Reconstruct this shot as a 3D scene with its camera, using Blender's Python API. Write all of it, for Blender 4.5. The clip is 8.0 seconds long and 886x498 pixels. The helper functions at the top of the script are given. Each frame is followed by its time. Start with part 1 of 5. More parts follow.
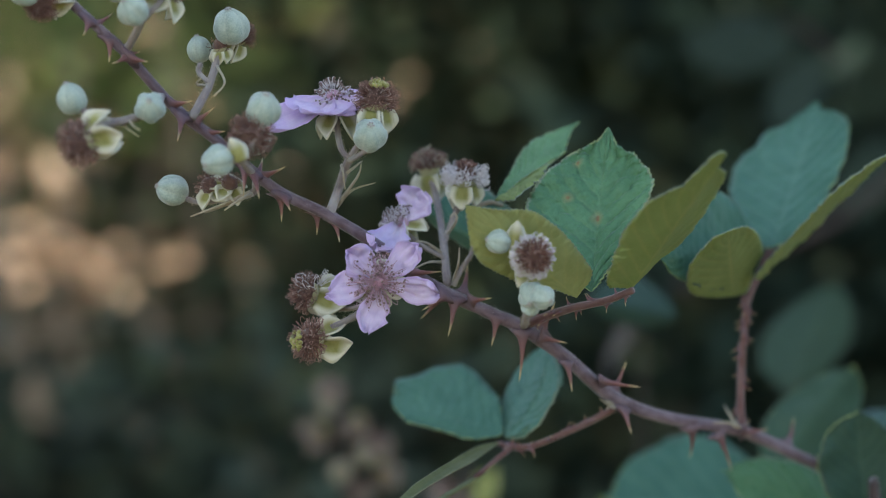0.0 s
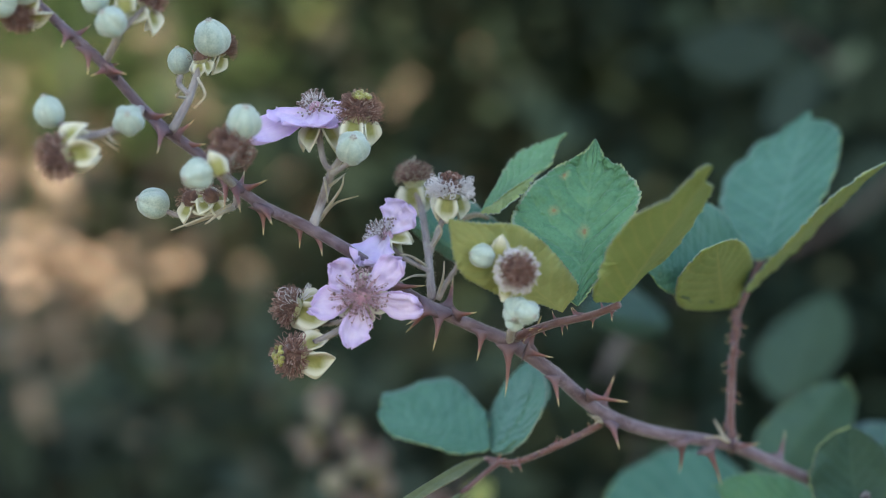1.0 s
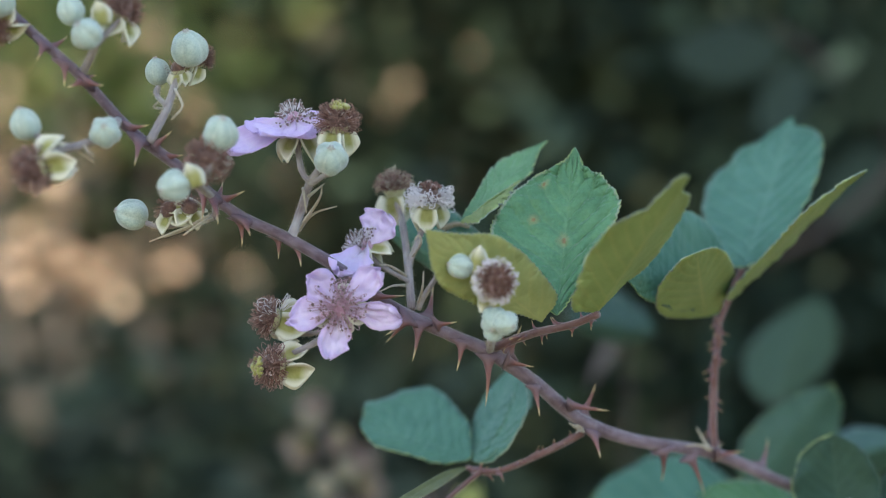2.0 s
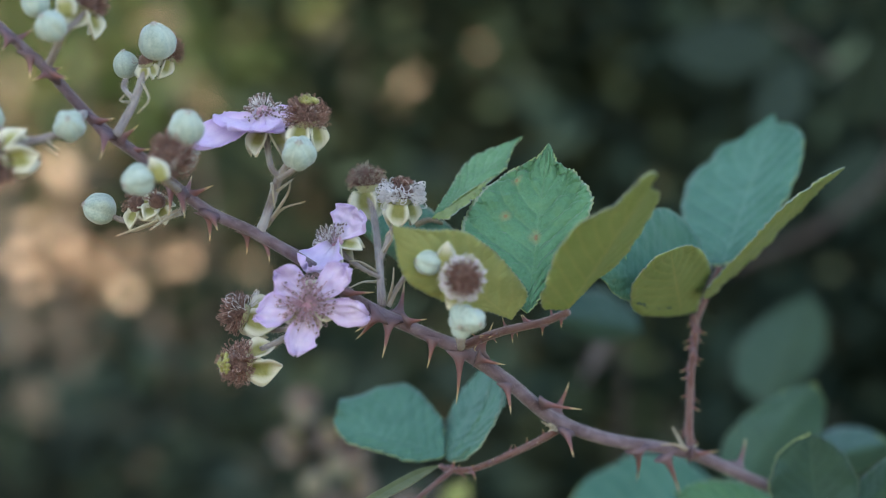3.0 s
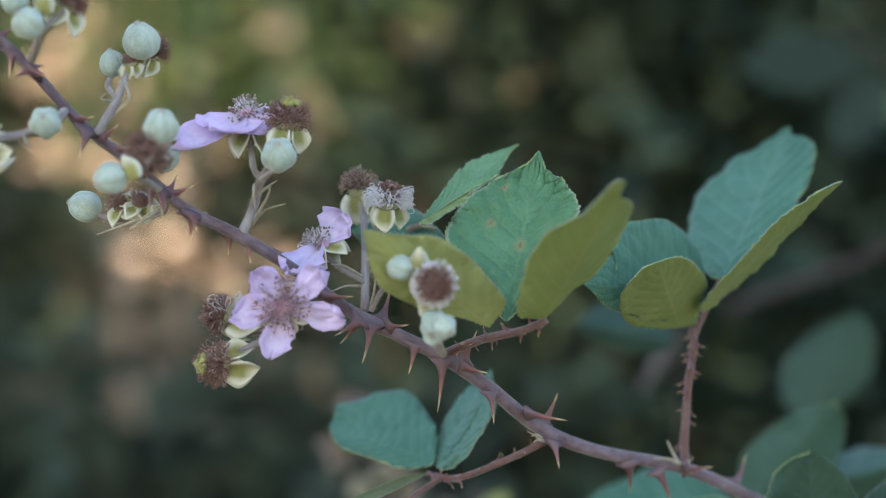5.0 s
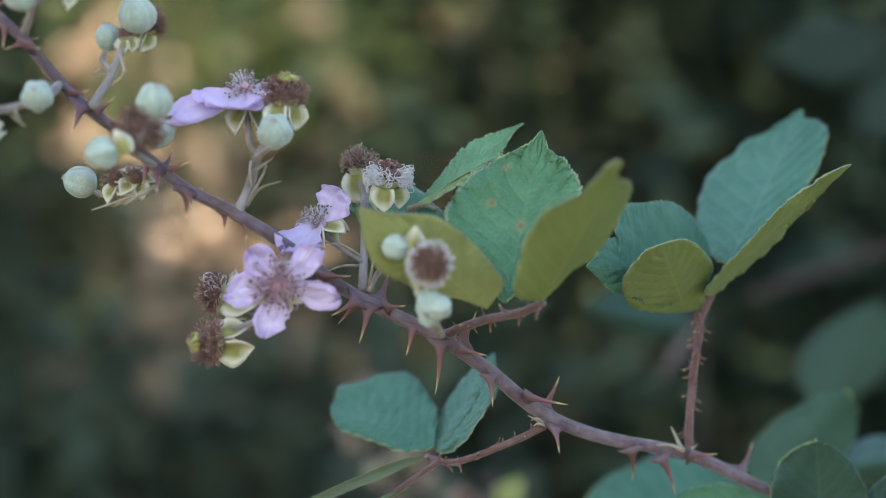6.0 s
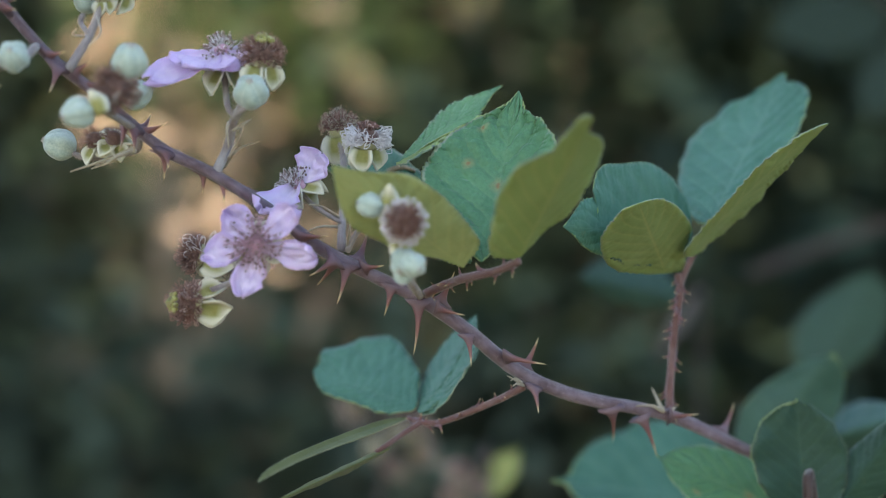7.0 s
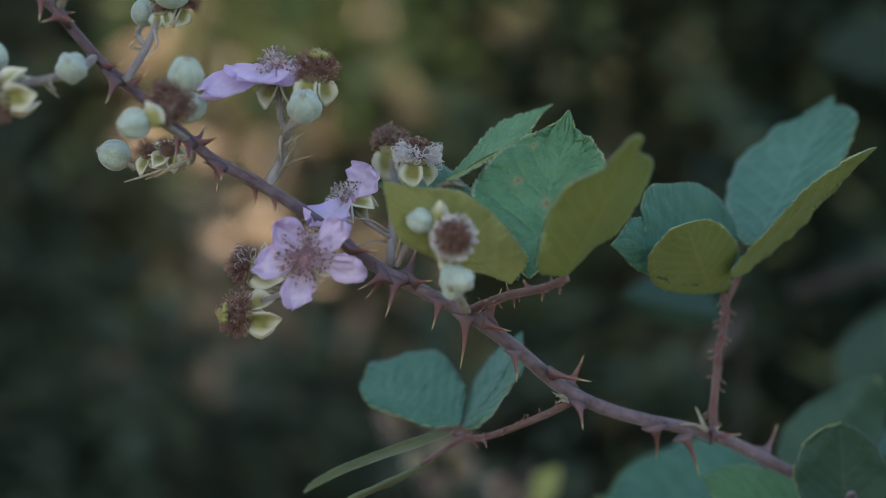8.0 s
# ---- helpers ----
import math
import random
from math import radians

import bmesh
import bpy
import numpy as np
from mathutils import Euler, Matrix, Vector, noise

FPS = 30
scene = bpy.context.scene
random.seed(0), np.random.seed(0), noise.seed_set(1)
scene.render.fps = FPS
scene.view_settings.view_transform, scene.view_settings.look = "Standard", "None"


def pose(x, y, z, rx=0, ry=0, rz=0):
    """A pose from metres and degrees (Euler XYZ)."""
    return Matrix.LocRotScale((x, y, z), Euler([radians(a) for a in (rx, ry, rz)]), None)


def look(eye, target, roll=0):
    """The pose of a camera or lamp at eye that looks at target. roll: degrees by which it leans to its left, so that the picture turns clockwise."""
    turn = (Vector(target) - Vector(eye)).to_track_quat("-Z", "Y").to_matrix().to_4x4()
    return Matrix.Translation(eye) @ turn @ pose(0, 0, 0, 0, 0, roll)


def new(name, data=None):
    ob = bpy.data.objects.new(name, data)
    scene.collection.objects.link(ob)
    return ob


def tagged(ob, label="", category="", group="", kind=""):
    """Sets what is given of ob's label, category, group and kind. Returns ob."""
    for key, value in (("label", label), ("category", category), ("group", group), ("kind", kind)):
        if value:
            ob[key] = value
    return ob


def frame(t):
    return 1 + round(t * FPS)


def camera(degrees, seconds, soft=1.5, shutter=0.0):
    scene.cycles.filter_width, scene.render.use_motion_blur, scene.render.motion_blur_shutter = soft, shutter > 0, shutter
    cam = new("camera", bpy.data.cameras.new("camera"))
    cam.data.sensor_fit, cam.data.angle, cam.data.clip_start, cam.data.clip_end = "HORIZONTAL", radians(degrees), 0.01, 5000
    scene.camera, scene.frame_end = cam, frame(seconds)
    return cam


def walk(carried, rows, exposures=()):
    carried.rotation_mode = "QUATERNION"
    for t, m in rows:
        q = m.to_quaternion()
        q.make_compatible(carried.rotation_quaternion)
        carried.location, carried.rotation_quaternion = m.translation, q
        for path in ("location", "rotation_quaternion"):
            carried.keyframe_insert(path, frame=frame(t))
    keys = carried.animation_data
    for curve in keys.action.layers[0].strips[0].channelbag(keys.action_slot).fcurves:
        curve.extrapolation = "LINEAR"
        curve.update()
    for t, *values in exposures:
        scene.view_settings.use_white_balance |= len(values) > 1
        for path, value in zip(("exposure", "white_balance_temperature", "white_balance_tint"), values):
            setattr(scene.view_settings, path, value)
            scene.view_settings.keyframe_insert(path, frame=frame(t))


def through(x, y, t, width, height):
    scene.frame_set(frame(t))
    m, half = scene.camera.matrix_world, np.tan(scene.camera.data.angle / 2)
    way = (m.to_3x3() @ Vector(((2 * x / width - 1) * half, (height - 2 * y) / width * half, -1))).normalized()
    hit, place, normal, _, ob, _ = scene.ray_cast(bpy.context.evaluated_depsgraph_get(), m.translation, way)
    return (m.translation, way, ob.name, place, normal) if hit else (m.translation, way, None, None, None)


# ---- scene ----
cam = camera(24.0, 8.0, soft=1.0)
cam.data.dof.use_dof = True
cam.data.dof.focus_distance = 0.468
cam.data.dof.aperture_fstop = 7.6
cam.data.dof.aperture_blades = 0
WALK = [
    (0.0, pose(-0.0249, -0.4949, 0.9946, 90.024, 0.225, -0.919)),
    (0.5, pose(-0.0210, -0.4918, 0.9958, 90.089, 0.275, -0.905)),
    (1.0, pose(-0.0205, -0.4887, 0.9970, 90.106, 0.286, -0.827)),
    (1.5, pose(-0.0191, -0.4890, 0.9988, 90.134, 0.528, -0.904)),
    (3.0, pose(-0.0065, -0.4834, 0.9996, 89.951, 0.221, -0.508)),
    (3.5, pose(-0.0001, -0.4823, 1.0000, 89.996, -0.002, 0.002)),
    (4.0, pose(0.0081, -0.4821, 1.0021, 90.063, -0.158, 0.952)),
    (4.2, pose(0.0104, -0.4816, 0.9994, 90.089, -0.694, 1.406)),
    (5.3, pose(0.0272, -0.4768, 0.9989, 90.187, -1.267, 3.309)),
    (5.5, pose(0.0266, -0.4747, 0.9987, 90.009, -1.633, 3.489)),
    (6.0, pose(0.0332, -0.4712, 0.9979, 89.778, -1.715, 3.957)),
    (6.5, pose(0.0382, -0.4694, 0.9941, 89.363, -1.273, 4.262)),
    (7.0, pose(0.0424, -0.4727, 0.9914, 89.510, -1.446, 4.442)),
    (7.5, pose(0.0422, -0.4760, 0.9917, 89.826, -1.955, 4.902)),
    (8.0, pose(0.0410, -0.4769, 0.9916, 89.876, -2.492, 5.564)),
]
FADE = [(t, stops, 6830, 10) for t, stops in (
    (0.0, 1.66), (0.5, 2.07), (1.0, 2.15), (1.5, 2.15), (3.0, 2.12), (5.5, 2.12), (7.0, 2.06), (7.5, 1.94), (8.0, 1.42))]
walk(cam, WALK, FADE)

# ---- light: open shade under an added, unseen tree, sun beyond ----
SUN = Vector((-0.42, -0.62, 0.80)).normalized()
world = bpy.data.worlds.new("sky")
scene.world = world
world.use_nodes = True
wn = world.node_tree
sky = wn.nodes.new("ShaderNodeTexSky")
sky.sky_type = "NISHITA"
sky.sun_disc = False
sky.sun_elevation = math.asin(SUN.z)
sky.sun_rotation = math.atan2(SUN.x, SUN.y)
wn.nodes["Background"].inputs["Strength"].default_value = 0.12
wn.links.new(sky.outputs["Color"], wn.nodes["Background"].inputs["Color"])
lamp = bpy.data.lights.new("sun", "SUN")
lamp.energy = 5.0
lamp.angle = radians(0.53)
lamp.color = (1.0, 0.93, 0.84)
sun = new("sun", lamp)
sun.matrix_world = look(SUN * 20, (0, 0, 0))

# ---- materials ----


class Nodes:
    """Short hand for a material's node tree."""

    def __init__(self, name):
        self.mat = bpy.data.materials.new(name)
        self.mat.use_nodes = True
        self.t = self.mat.node_tree
        self.bsdf = self.t.nodes["Principled BSDF"]
        self.out = self.t.nodes["Material Output"]

    def put(self, kind, ins=()):
        n = self.t.nodes.new(kind)
        for k, v in dict(ins).items():
            self.set(n.inputs[k], v)
        return n

    def set(self, socket, v):
        if isinstance(v, bpy.types.NodeSocket):
            self.t.links.new(v, socket)
        else:
            socket.default_value = v

    def math(self, op, a, b=0.0, c=0.0):
        n = self.put("ShaderNodeMath")
        n.operation = op
        for i, v in enumerate((a, b, c)):
            self.set(n.inputs[i], v)
        return n.outputs[0]

    def noise(self, scale, detail=3.0, coord=None, rough=0.55):
        n = self.put("ShaderNodeTexNoise", {"Scale": scale, "Detail": detail, "Roughness": rough})
        self.set(n.inputs["Vector"], coord or self.put("ShaderNodeTexCoord").outputs["Object"])
        return n.outputs["Fac"]

    def ramp(self, fac, stops):
        n = self.put("ShaderNodeValToRGB")
        while len(n.color_ramp.elements) < len(stops):
            n.color_ramp.elements.new(0.5)
        for e, (p, c) in zip(n.color_ramp.elements, stops):
            e.position, e.color = p, (*c, 1)
        self.set(n.inputs[0], fac)
        return n.outputs[0]

    def mix(self, fac, a, b, mode="MIX"):
        n = self.put("ShaderNodeMix")
        n.data_type, n.blend_type = "RGBA", mode
        self.set(n.inputs[0], fac)
        self.set(n.inputs[6], a if isinstance(a, bpy.types.NodeSocket) else (*a, 1))
        self.set(n.inputs[7], b if isinstance(b, bpy.types.NodeSocket) else (*b, 1))
        return n.outputs[2]

    def bump(self, height, strength, distance):
        return self.put("ShaderNodeBump", {"Height": height, "Strength": strength, "Distance": distance}).outputs[0]

    def uv(self):
        s = self.put("ShaderNodeSeparateXYZ")
        self.set(s.inputs[0], self.put("ShaderNodeTexCoord").outputs["UV"])
        return s.outputs[0], s.outputs[1]

    def done(self, colour, rough, spec=0.4, normal=None, through=0.0, glow=None, sheen=0.0):
        b = self.bsdf.inputs
        self.set(b["Base Color"], colour if isinstance(colour, bpy.types.NodeSocket) else (*colour, 1))
        self.set(b["Roughness"], rough)
        self.set(b["Specular IOR Level"], spec)
        if sheen:
            self.set(b["Sheen Weight"], sheen)
            self.set(b["Sheen Roughness"], 0.4)
        if normal is not None:
            self.set(b["Normal"], normal)
        if through:
            tr = self.put("ShaderNodeBsdfTranslucent", {"Color": glow if glow is not None else colour})
            if normal is not None:
                self.set(tr.inputs["Normal"], normal)
            mx = self.put("ShaderNodeMixShader", {0: through})
            self.t.links.new(self.bsdf.outputs[0], mx.inputs[1])
            self.t.links.new(tr.outputs[0], mx.inputs[2])
            self.t.links.new(mx.outputs[0], self.out.inputs["Surface"])
        return self.mat


def leaf_material(name, dark, light, vein, rough, through, glow, vein_gain=0.3, spots=(), relief=0.5, rim=0.5):
    """A leaf blade: u runs along the midrib, v across (0.5 on the midrib). Side veins run forward, stains come from noise; spots: u, v, radius of dead specks."""
    n = Nodes(name)
    u, v = n.uv()
    side = n.math("ABSOLUTE", n.math("MULTIPLY_ADD", v, 2.0, -1.0))
    jit = n.math("MULTIPLY", n.math("SUBTRACT", n.noise(240.0, 2.0), 0.5), 0.30)
    wave = n.math("PINGPONG", n.math("ADD", jit, n.math("SUBTRACT", n.math("MULTIPLY", u, 9.0), n.math("MULTIPLY", side, 2.6))), 0.5)
    soft = n.math("SUBTRACT", 1.0, n.math("MINIMUM", n.math("MULTIPLY", wave, 5.0), 1.0))
    mid = n.math("SUBTRACT", 1.0, n.math("MINIMUM", n.math("MULTIPLY", side, 18.0), 1.0))
    mask = n.math("MAXIMUM", n.math("MULTIPLY", soft, 0.5), mid)
    blotch = n.noise(130.0, 4.0)
    fine = n.noise(1400.0, 3.0)
    cell = n.put("ShaderNodeTexVoronoi", {"Scale": 1000.0})
    n.set(cell.inputs["Vector"], n.put("ShaderNodeTexCoord").outputs["Object"])
    puff = n.math("SUBTRACT", 1.0, n.math("MULTIPLY", cell.outputs["Distance"], 0.9))
    base = n.ramp(n.math("MULTIPLY_ADD", fine, 0.35, n.math("MULTIPLY", blotch, 0.65)), [(0.30, dark), (0.68, light)])
    rnd = n.put("ShaderNodeObjectInfo").outputs["Random"]
    base = n.mix(n.math("MULTIPLY", rnd, 0.35), base, n.mix(0.5, base, light))
    col = n.mix(n.math("MULTIPLY", mask, vein_gain), base, vein)
    speck = n.ramp(n.noise(330.0, 2.0), [(0.70, (0, 0, 0)), (0.78, (1, 1, 1))])
    col = n.mix(n.math("MULTIPLY", speck, 0.25), col, (0.20, 0.17, 0.07))
    for su, sv, r in spots:
        du, dv = n.math("SUBTRACT", u, su), n.math("MULTIPLY", n.math("SUBTRACT", v, sv), 0.75)
        dist = n.math("SQRT", n.math("ADD", n.math("MULTIPLY", du, du), n.math("MULTIPLY", dv, dv)))
        dist = n.math("ADD", dist, n.math("MULTIPLY", n.math("SUBTRACT", n.noise(900.0), 0.5), r))
        ring = n.ramp(n.math("DIVIDE", dist, r * 2.2), [(0.25, (1, 1, 1)), (0.9, (0, 0, 0))])
        col = n.mix(n.math("MULTIPLY", ring, 0.55), col, (0.30, 0.28, 0.13))
        heart = n.ramp(n.math("DIVIDE", dist, r * 2.2), [(0.12, (1, 1, 1)), (0.32, (0, 0, 0))])
        col = n.mix(n.math("MULTIPLY", heart, 0.8), col, (0.24, 0.12, 0.06))
    edge = n.ramp(n.math("ADD", side, n.math("MULTIPLY", fine, 0.06)), [(0.985, (0, 0, 0)), (1.02, (1, 1, 1))])
    col = n.mix(n.math("MULTIPLY", edge, rim), col, (0.45, 0.47, 0.35))
    h = n.math("ADD", n.math("MULTIPLY", puff, 0.35), n.math("SUBTRACT", n.math("MULTIPLY", n.noise(500.0, 4.0), 0.45), n.math("MULTIPLY", n.math("MAXIMUM", soft, mid), 0.32)))
    return n.done(col, rough, 0.3, n.bump(h, relief, 0.0009), through, n.mix(0.6, col, glow), sheen=0.1)


TOP = dict(dark=(0.040, 0.132, 0.082), light=(0.088, 0.225, 0.148), vein=(0.19, 0.33, 0.18), rough=0.5, through=0.16, glow=(0.16, 0.26, 0.04))
LEAF_TOP = leaf_material("leaf_upper_side", vein_gain=0.45, **TOP)
LEAF_SPOTTED = leaf_material("leaf_upper_side_with_dead_specks", spots=((0.43, 0.5, 0.027), (0.53, 0.27, 0.019), (0.74, 0.2, 0.022)), **{**TOP, "dark": (0.052, 0.152, 0.074), "light": (0.112, 0.272, 0.138), "relief": 0.85, "vein_gain": 0.25})
# Base colour yellowed and raised to imitate light that shines through the blade.
LEAF_UNDER = leaf_material("leaf_underside", (0.292, 0.398, 0.140), (0.412, 0.518, 0.212), (0.62, 0.60, 0.24), 0.8, 0.5, (0.50, 0.74, 0.22), 0.62, (), 0.10, 0.35)
LEAF_AGED = leaf_material("ageing_leaf_underside", (0.355, 0.390, 0.140), (0.50, 0.525, 0.215), (0.64, 0.58, 0.22), 0.8, 0.5, (0.56, 0.68, 0.19), 0.5, (), 0.12, 0.4)
LEAF_FRESH = leaf_material("fresh_leaf_upper_side", vein_gain=0.5, **{**TOP, "dark": (0.078, 0.205, 0.090), "light": (0.160, 0.335, 0.160), "relief": 0.8})
LEAF_BLUE = leaf_material("blue_green_leaf_upper_side", vein_gain=0.5, **{**TOP, "dark": (0.037, 0.124, 0.080), "light": (0.082, 0.208, 0.144), "vein": (0.16, 0.29, 0.20), "rim": 0.12})
LEAF_SMOOTH = leaf_material("smooth_blue_green_leaf_upper_side", vein_gain=0.22, **{**TOP, "dark": (0.043, 0.138, 0.090), "light": (0.088, 0.222, 0.153), "vein": (0.16, 0.30, 0.20), "rim": 0.1, "relief": 0.2})
LEAF_OLIVE = leaf_material("dull_olive_leaf", (0.115, 0.140, 0.055), (0.185, 0.210, 0.085), (0.30, 0.31, 0.15), 0.75, 0.3, (0.30, 0.34, 0.10), 0.3, relief=0.15, rim=0.35)
# The far leaves' copy: shade deep in the thicket is painted as near-black green.
LEAF_SHADED = leaf_material("shaded_leaf_upper_side", (0.011, 0.023, 0.014), (0.020, 0.038, 0.022), (0.025, 0.05, 0.032), 0.8, 0.1, (0.08, 0.12, 0.04), 0.2, rim=0.0)
# Two darker copies of the leaf; dimness behind and below is in their colour.
LEAF_DARKENED = leaf_material("darkened_leaf_upper_side", (0.014, 0.044, 0.029), (0.027, 0.071, 0.045), (0.055, 0.11, 0.07), 0.6, 0.1, (0.12, 0.19, 0.05), 0.4, relief=0.2, rim=0.12)
LEAF_DIM = leaf_material("dimmed_leaf_upper_side", (0.029, 0.082, 0.062), (0.053, 0.125, 0.094), (0.09, 0.17, 0.11), 0.5, 0.12, (0.14, 0.22, 0.05), 0.35, relief=0.25, rim=0.12)


def stem_material(name, low, high, pale):
    n = Nodes(name)
    u, v = n.uv()
    c = n.put("ShaderNodeCombineXYZ", {0: n.math("MULTIPLY", u, 30.0), 1: n.math("MULTIPLY", v, 9.0)}).outputs[0]
    streak = n.noise(1.0, 4.0, c)
    blotch = n.noise(220.0, 4.0)
    fur = n.noise(3500.0, 2.0)
    col = n.ramp(streak, [(0.3, low), (0.7, high)])
    col = n.mix(n.math("MULTIPLY", n.ramp(blotch, [(0.4, (0, 0, 0)), (0.75, (1, 1, 1))]), 0.55), col, pale)
    h = n.math("MULTIPLY_ADD", fur, 0.6, streak)
    return n.done(col, 0.72, 0.3, n.bump(h, 0.5, 0.0005), sheen=0.35)


STEM = stem_material("stem_bark", (0.074, 0.048, 0.056), (0.152, 0.106, 0.124), (0.29, 0.245, 0.295))
PETIOLE = stem_material("petiole_skin", (0.095, 0.041, 0.036), (0.162, 0.082, 0.068), (0.20, 0.145, 0.135))
STALK = stem_material("flower_stalk_felt", (0.165, 0.135, 0.145), (0.31, 0.275, 0.26), (0.48, 0.465, 0.42))


def thorn_material():
    n = Nodes("thorn_horn")
    u, v = n.uv()
    w = n.math("ADD", u, n.math("MULTIPLY", n.math("SUBTRACT", n.noise(700.0), 0.5), 0.25))
    col = n.ramp(w, [(0.05, (0.145, 0.10, 0.115)), (0.35, (0.17, 0.078, 0.08)), (0.66, (0.22, 0.105, 0.08)), (0.86, (0.47, 0.38, 0.20))])
    return n.done(col, 0.5, 0.4, n.bump(n.noise(1800.0), 0.35, 0.0004))


THORN = thorn_material()


def felt(name, dark, light, scale, rough=0.85, through=0.0, sheen=0.4, bump=0.5):
    n = Nodes(name)
    a = n.noise(scale, 4.0)
    b = n.noise(scale * 7, 3.0)
    col = n.ramp(n.math("MULTIPLY_ADD", b, 0.4, n.math("MULTIPLY", a, 0.6)), [(0.3, dark), (0.7, light)])
    return n.done(col, rough, 0.3, n.bump(b, bump, 0.0004), through, None if not through else col, sheen)


def bud_material():
    n = Nodes("bud_felt")
    u, v = n.uv()
    seam = n.math("PINGPONG", n.math("MULTIPLY", v, 5.0), 0.5)
    line = n.math("SUBTRACT", 1.0, n.math("MINIMUM", n.math("MULTIPLY", seam, 9.0), 1.0))
    a = n.noise(260.0, 4.0)
    b = n.noise(2600.0, 3.0)
    col = n.ramp(n.math("MULTIPLY_ADD", b, 0.45, n.math("MULTIPLY", a, 0.55)), [(0.28, (0.215, 0.30, 0.25)), (0.72, (0.47, 0.56, 0.49))])
    rough_edge = n.math("MULTIPLY", line, n.ramp(n.noise(900.0), [(0.35, (0.1, 0.1, 0.1)), (0.6, (1, 1, 1))]))
    col = n.mix(n.math("MULTIPLY", rough_edge, 0.32), col, (0.62, 0.66, 0.54))
    tip = n.ramp(u, [(0.90, (0, 0, 0)), (0.99, (1, 1, 1))])
    col = n.mix(n.math("MULTIPLY", tip, 0.6), col, (0.35, 0.32, 0.24))
    low = n.ramp(u, [(0.10, (1, 1, 1)), (0.35, (0, 0, 0))])
    col = n.mix(n.math("MULTIPLY", low, 0.45), col, (0.46, 0.46, 0.30))
    return n.done(col, 0.85, 0.25, n.bump(b, 0.45, 0.0004), sheen=0.5)


def petal_material():
    n = Nodes("petal_lilac")
    u, v = n.uv()
    c = n.put("ShaderNodeCombineXYZ", {0: n.math("MULTIPLY", u, 3.0), 1: n.math("MULTIPLY", v, 26.0)}).outputs[0]
    veins = n.noise(1.0, 3.0, c)
    blotch = n.noise(420.0, 4.0)
    col = n.ramp(n.math("MULTIPLY_ADD", veins, 0.5, n.math("MULTIPLY", blotch, 0.5)), [(0.3, (0.72, 0.61, 0.86)), (0.7, (0.92, 0.86, 0.98))])
    foot = n.ramp(u, [(0.02, (1, 1, 1)), (0.4, (0, 0, 0))])
    col = n.mix(n.math("MULTIPLY", foot, 0.6), col, (0.88, 0.84, 0.89))
    side = n.math("ABSOLUTE", n.math("MULTIPLY_ADD", v, 2.0, -1.0))
    brim = n.ramp(n.math("MAXIMUM", n.math("ADD", side, n.math("MULTIPLY", blotch, 0.2)), u), [(0.78, (0, 0, 0)), (1.05, (1, 1, 1))])
    col = n.mix(n.math("MULTIPLY", brim, 0.35), col, (0.60, 0.42, 0.76))
    h = n.math("MULTIPLY_ADD", n.noise(700.0, 4.0), 0.8, veins)
    return n.done(col, 0.6, 0.3, n.bump(h, 0.3, 0.0006), 0.48, n.mix(0.5, col, (0.90, 0.76, 0.95)), 0.15)


def sepal_material():
    n = Nodes("sepal_felt")
    u, v = n.uv()
    side = n.math("ABSOLUTE", n.math("MULTIPLY_ADD", v, 2.0, -1.0))
    rim = n.ramp(n.math("MAXIMUM", side, u), [(0.48, (0, 0, 0)), (0.84, (1, 1, 1))])
    a = n.noise(420.0, 4.0)
    col = n.ramp(a, [(0.3, (0.24, 0.245, 0.075)), (0.7, (0.36, 0.36, 0.14))])
    col = n.mix(n.math("MULTIPLY", rim, 0.9), col, (0.70, 0.70, 0.57))
    return n.done(col, 0.85, 0.25, n.bump(n.noise(2500.0), 0.4, 0.0004), 0.15, col, 0.4)


BUD = bud_material()
PETAL = petal_material()
SEPAL = sepal_material()
RECEPTACLE = felt("receptacle_felt", (0.34, 0.34, 0.16), (0.50, 0.50, 0.32), 500.0)


def thread_material(name, stops):
    """Thin threads, each with a shade of its own."""
    n = Nodes(name)
    r = n.put("ShaderNodeNewGeometry").outputs["Random Per Island"]
    u, v = n.uv()
    col = n.mix(n.math("MULTIPLY", n.noise(900.0), 0.4), n.ramp(r, stops), (0.10, 0.06, 0.05))
    col = n.mix(n.math("MULTIPLY", n.ramp(u, [(0.012, (0, 0, 0)), (0.024, (1, 1, 1))]), 0.12), col, (0.62, 0.50, 0.44))
    return n.done(col, 0.7, 0.35, None)


STAMEN_DRY = thread_material("dry_stamens", [(0.0, (0.075, 0.030, 0.022)), (0.55, (0.19, 0.082, 0.058)), (0.85, (0.36, 0.20, 0.155)), (1.0, (0.66, 0.54, 0.49))])
CORE_DRY = felt("dry_core", (0.07, 0.04, 0.032), (0.20, 0.12, 0.095), 1500.0, 0.85)
STAMEN_PALE = felt("pale_stamens", (0.58, 0.55, 0.56), (0.84, 0.82, 0.82), 900.0, 0.7)
STAMEN_LIVE = felt("live_stamens", (0.36, 0.17, 0.24), (0.62, 0.42, 0.50), 900.0, 0.65)
ANTHER = felt("anthers", (0.12, 0.075, 0.07), (0.26, 0.18, 0.16), 900.0, 0.7)
CARPEL = felt("young_carpels", (0.21, 0.21, 0.05), (0.36, 0.36, 0.11), 900.0, 0.55)
BRACT = felt("dry_bract", (0.29, 0.25, 0.17), (0.52, 0.47, 0.35), 700.0, 0.8, 0.15)


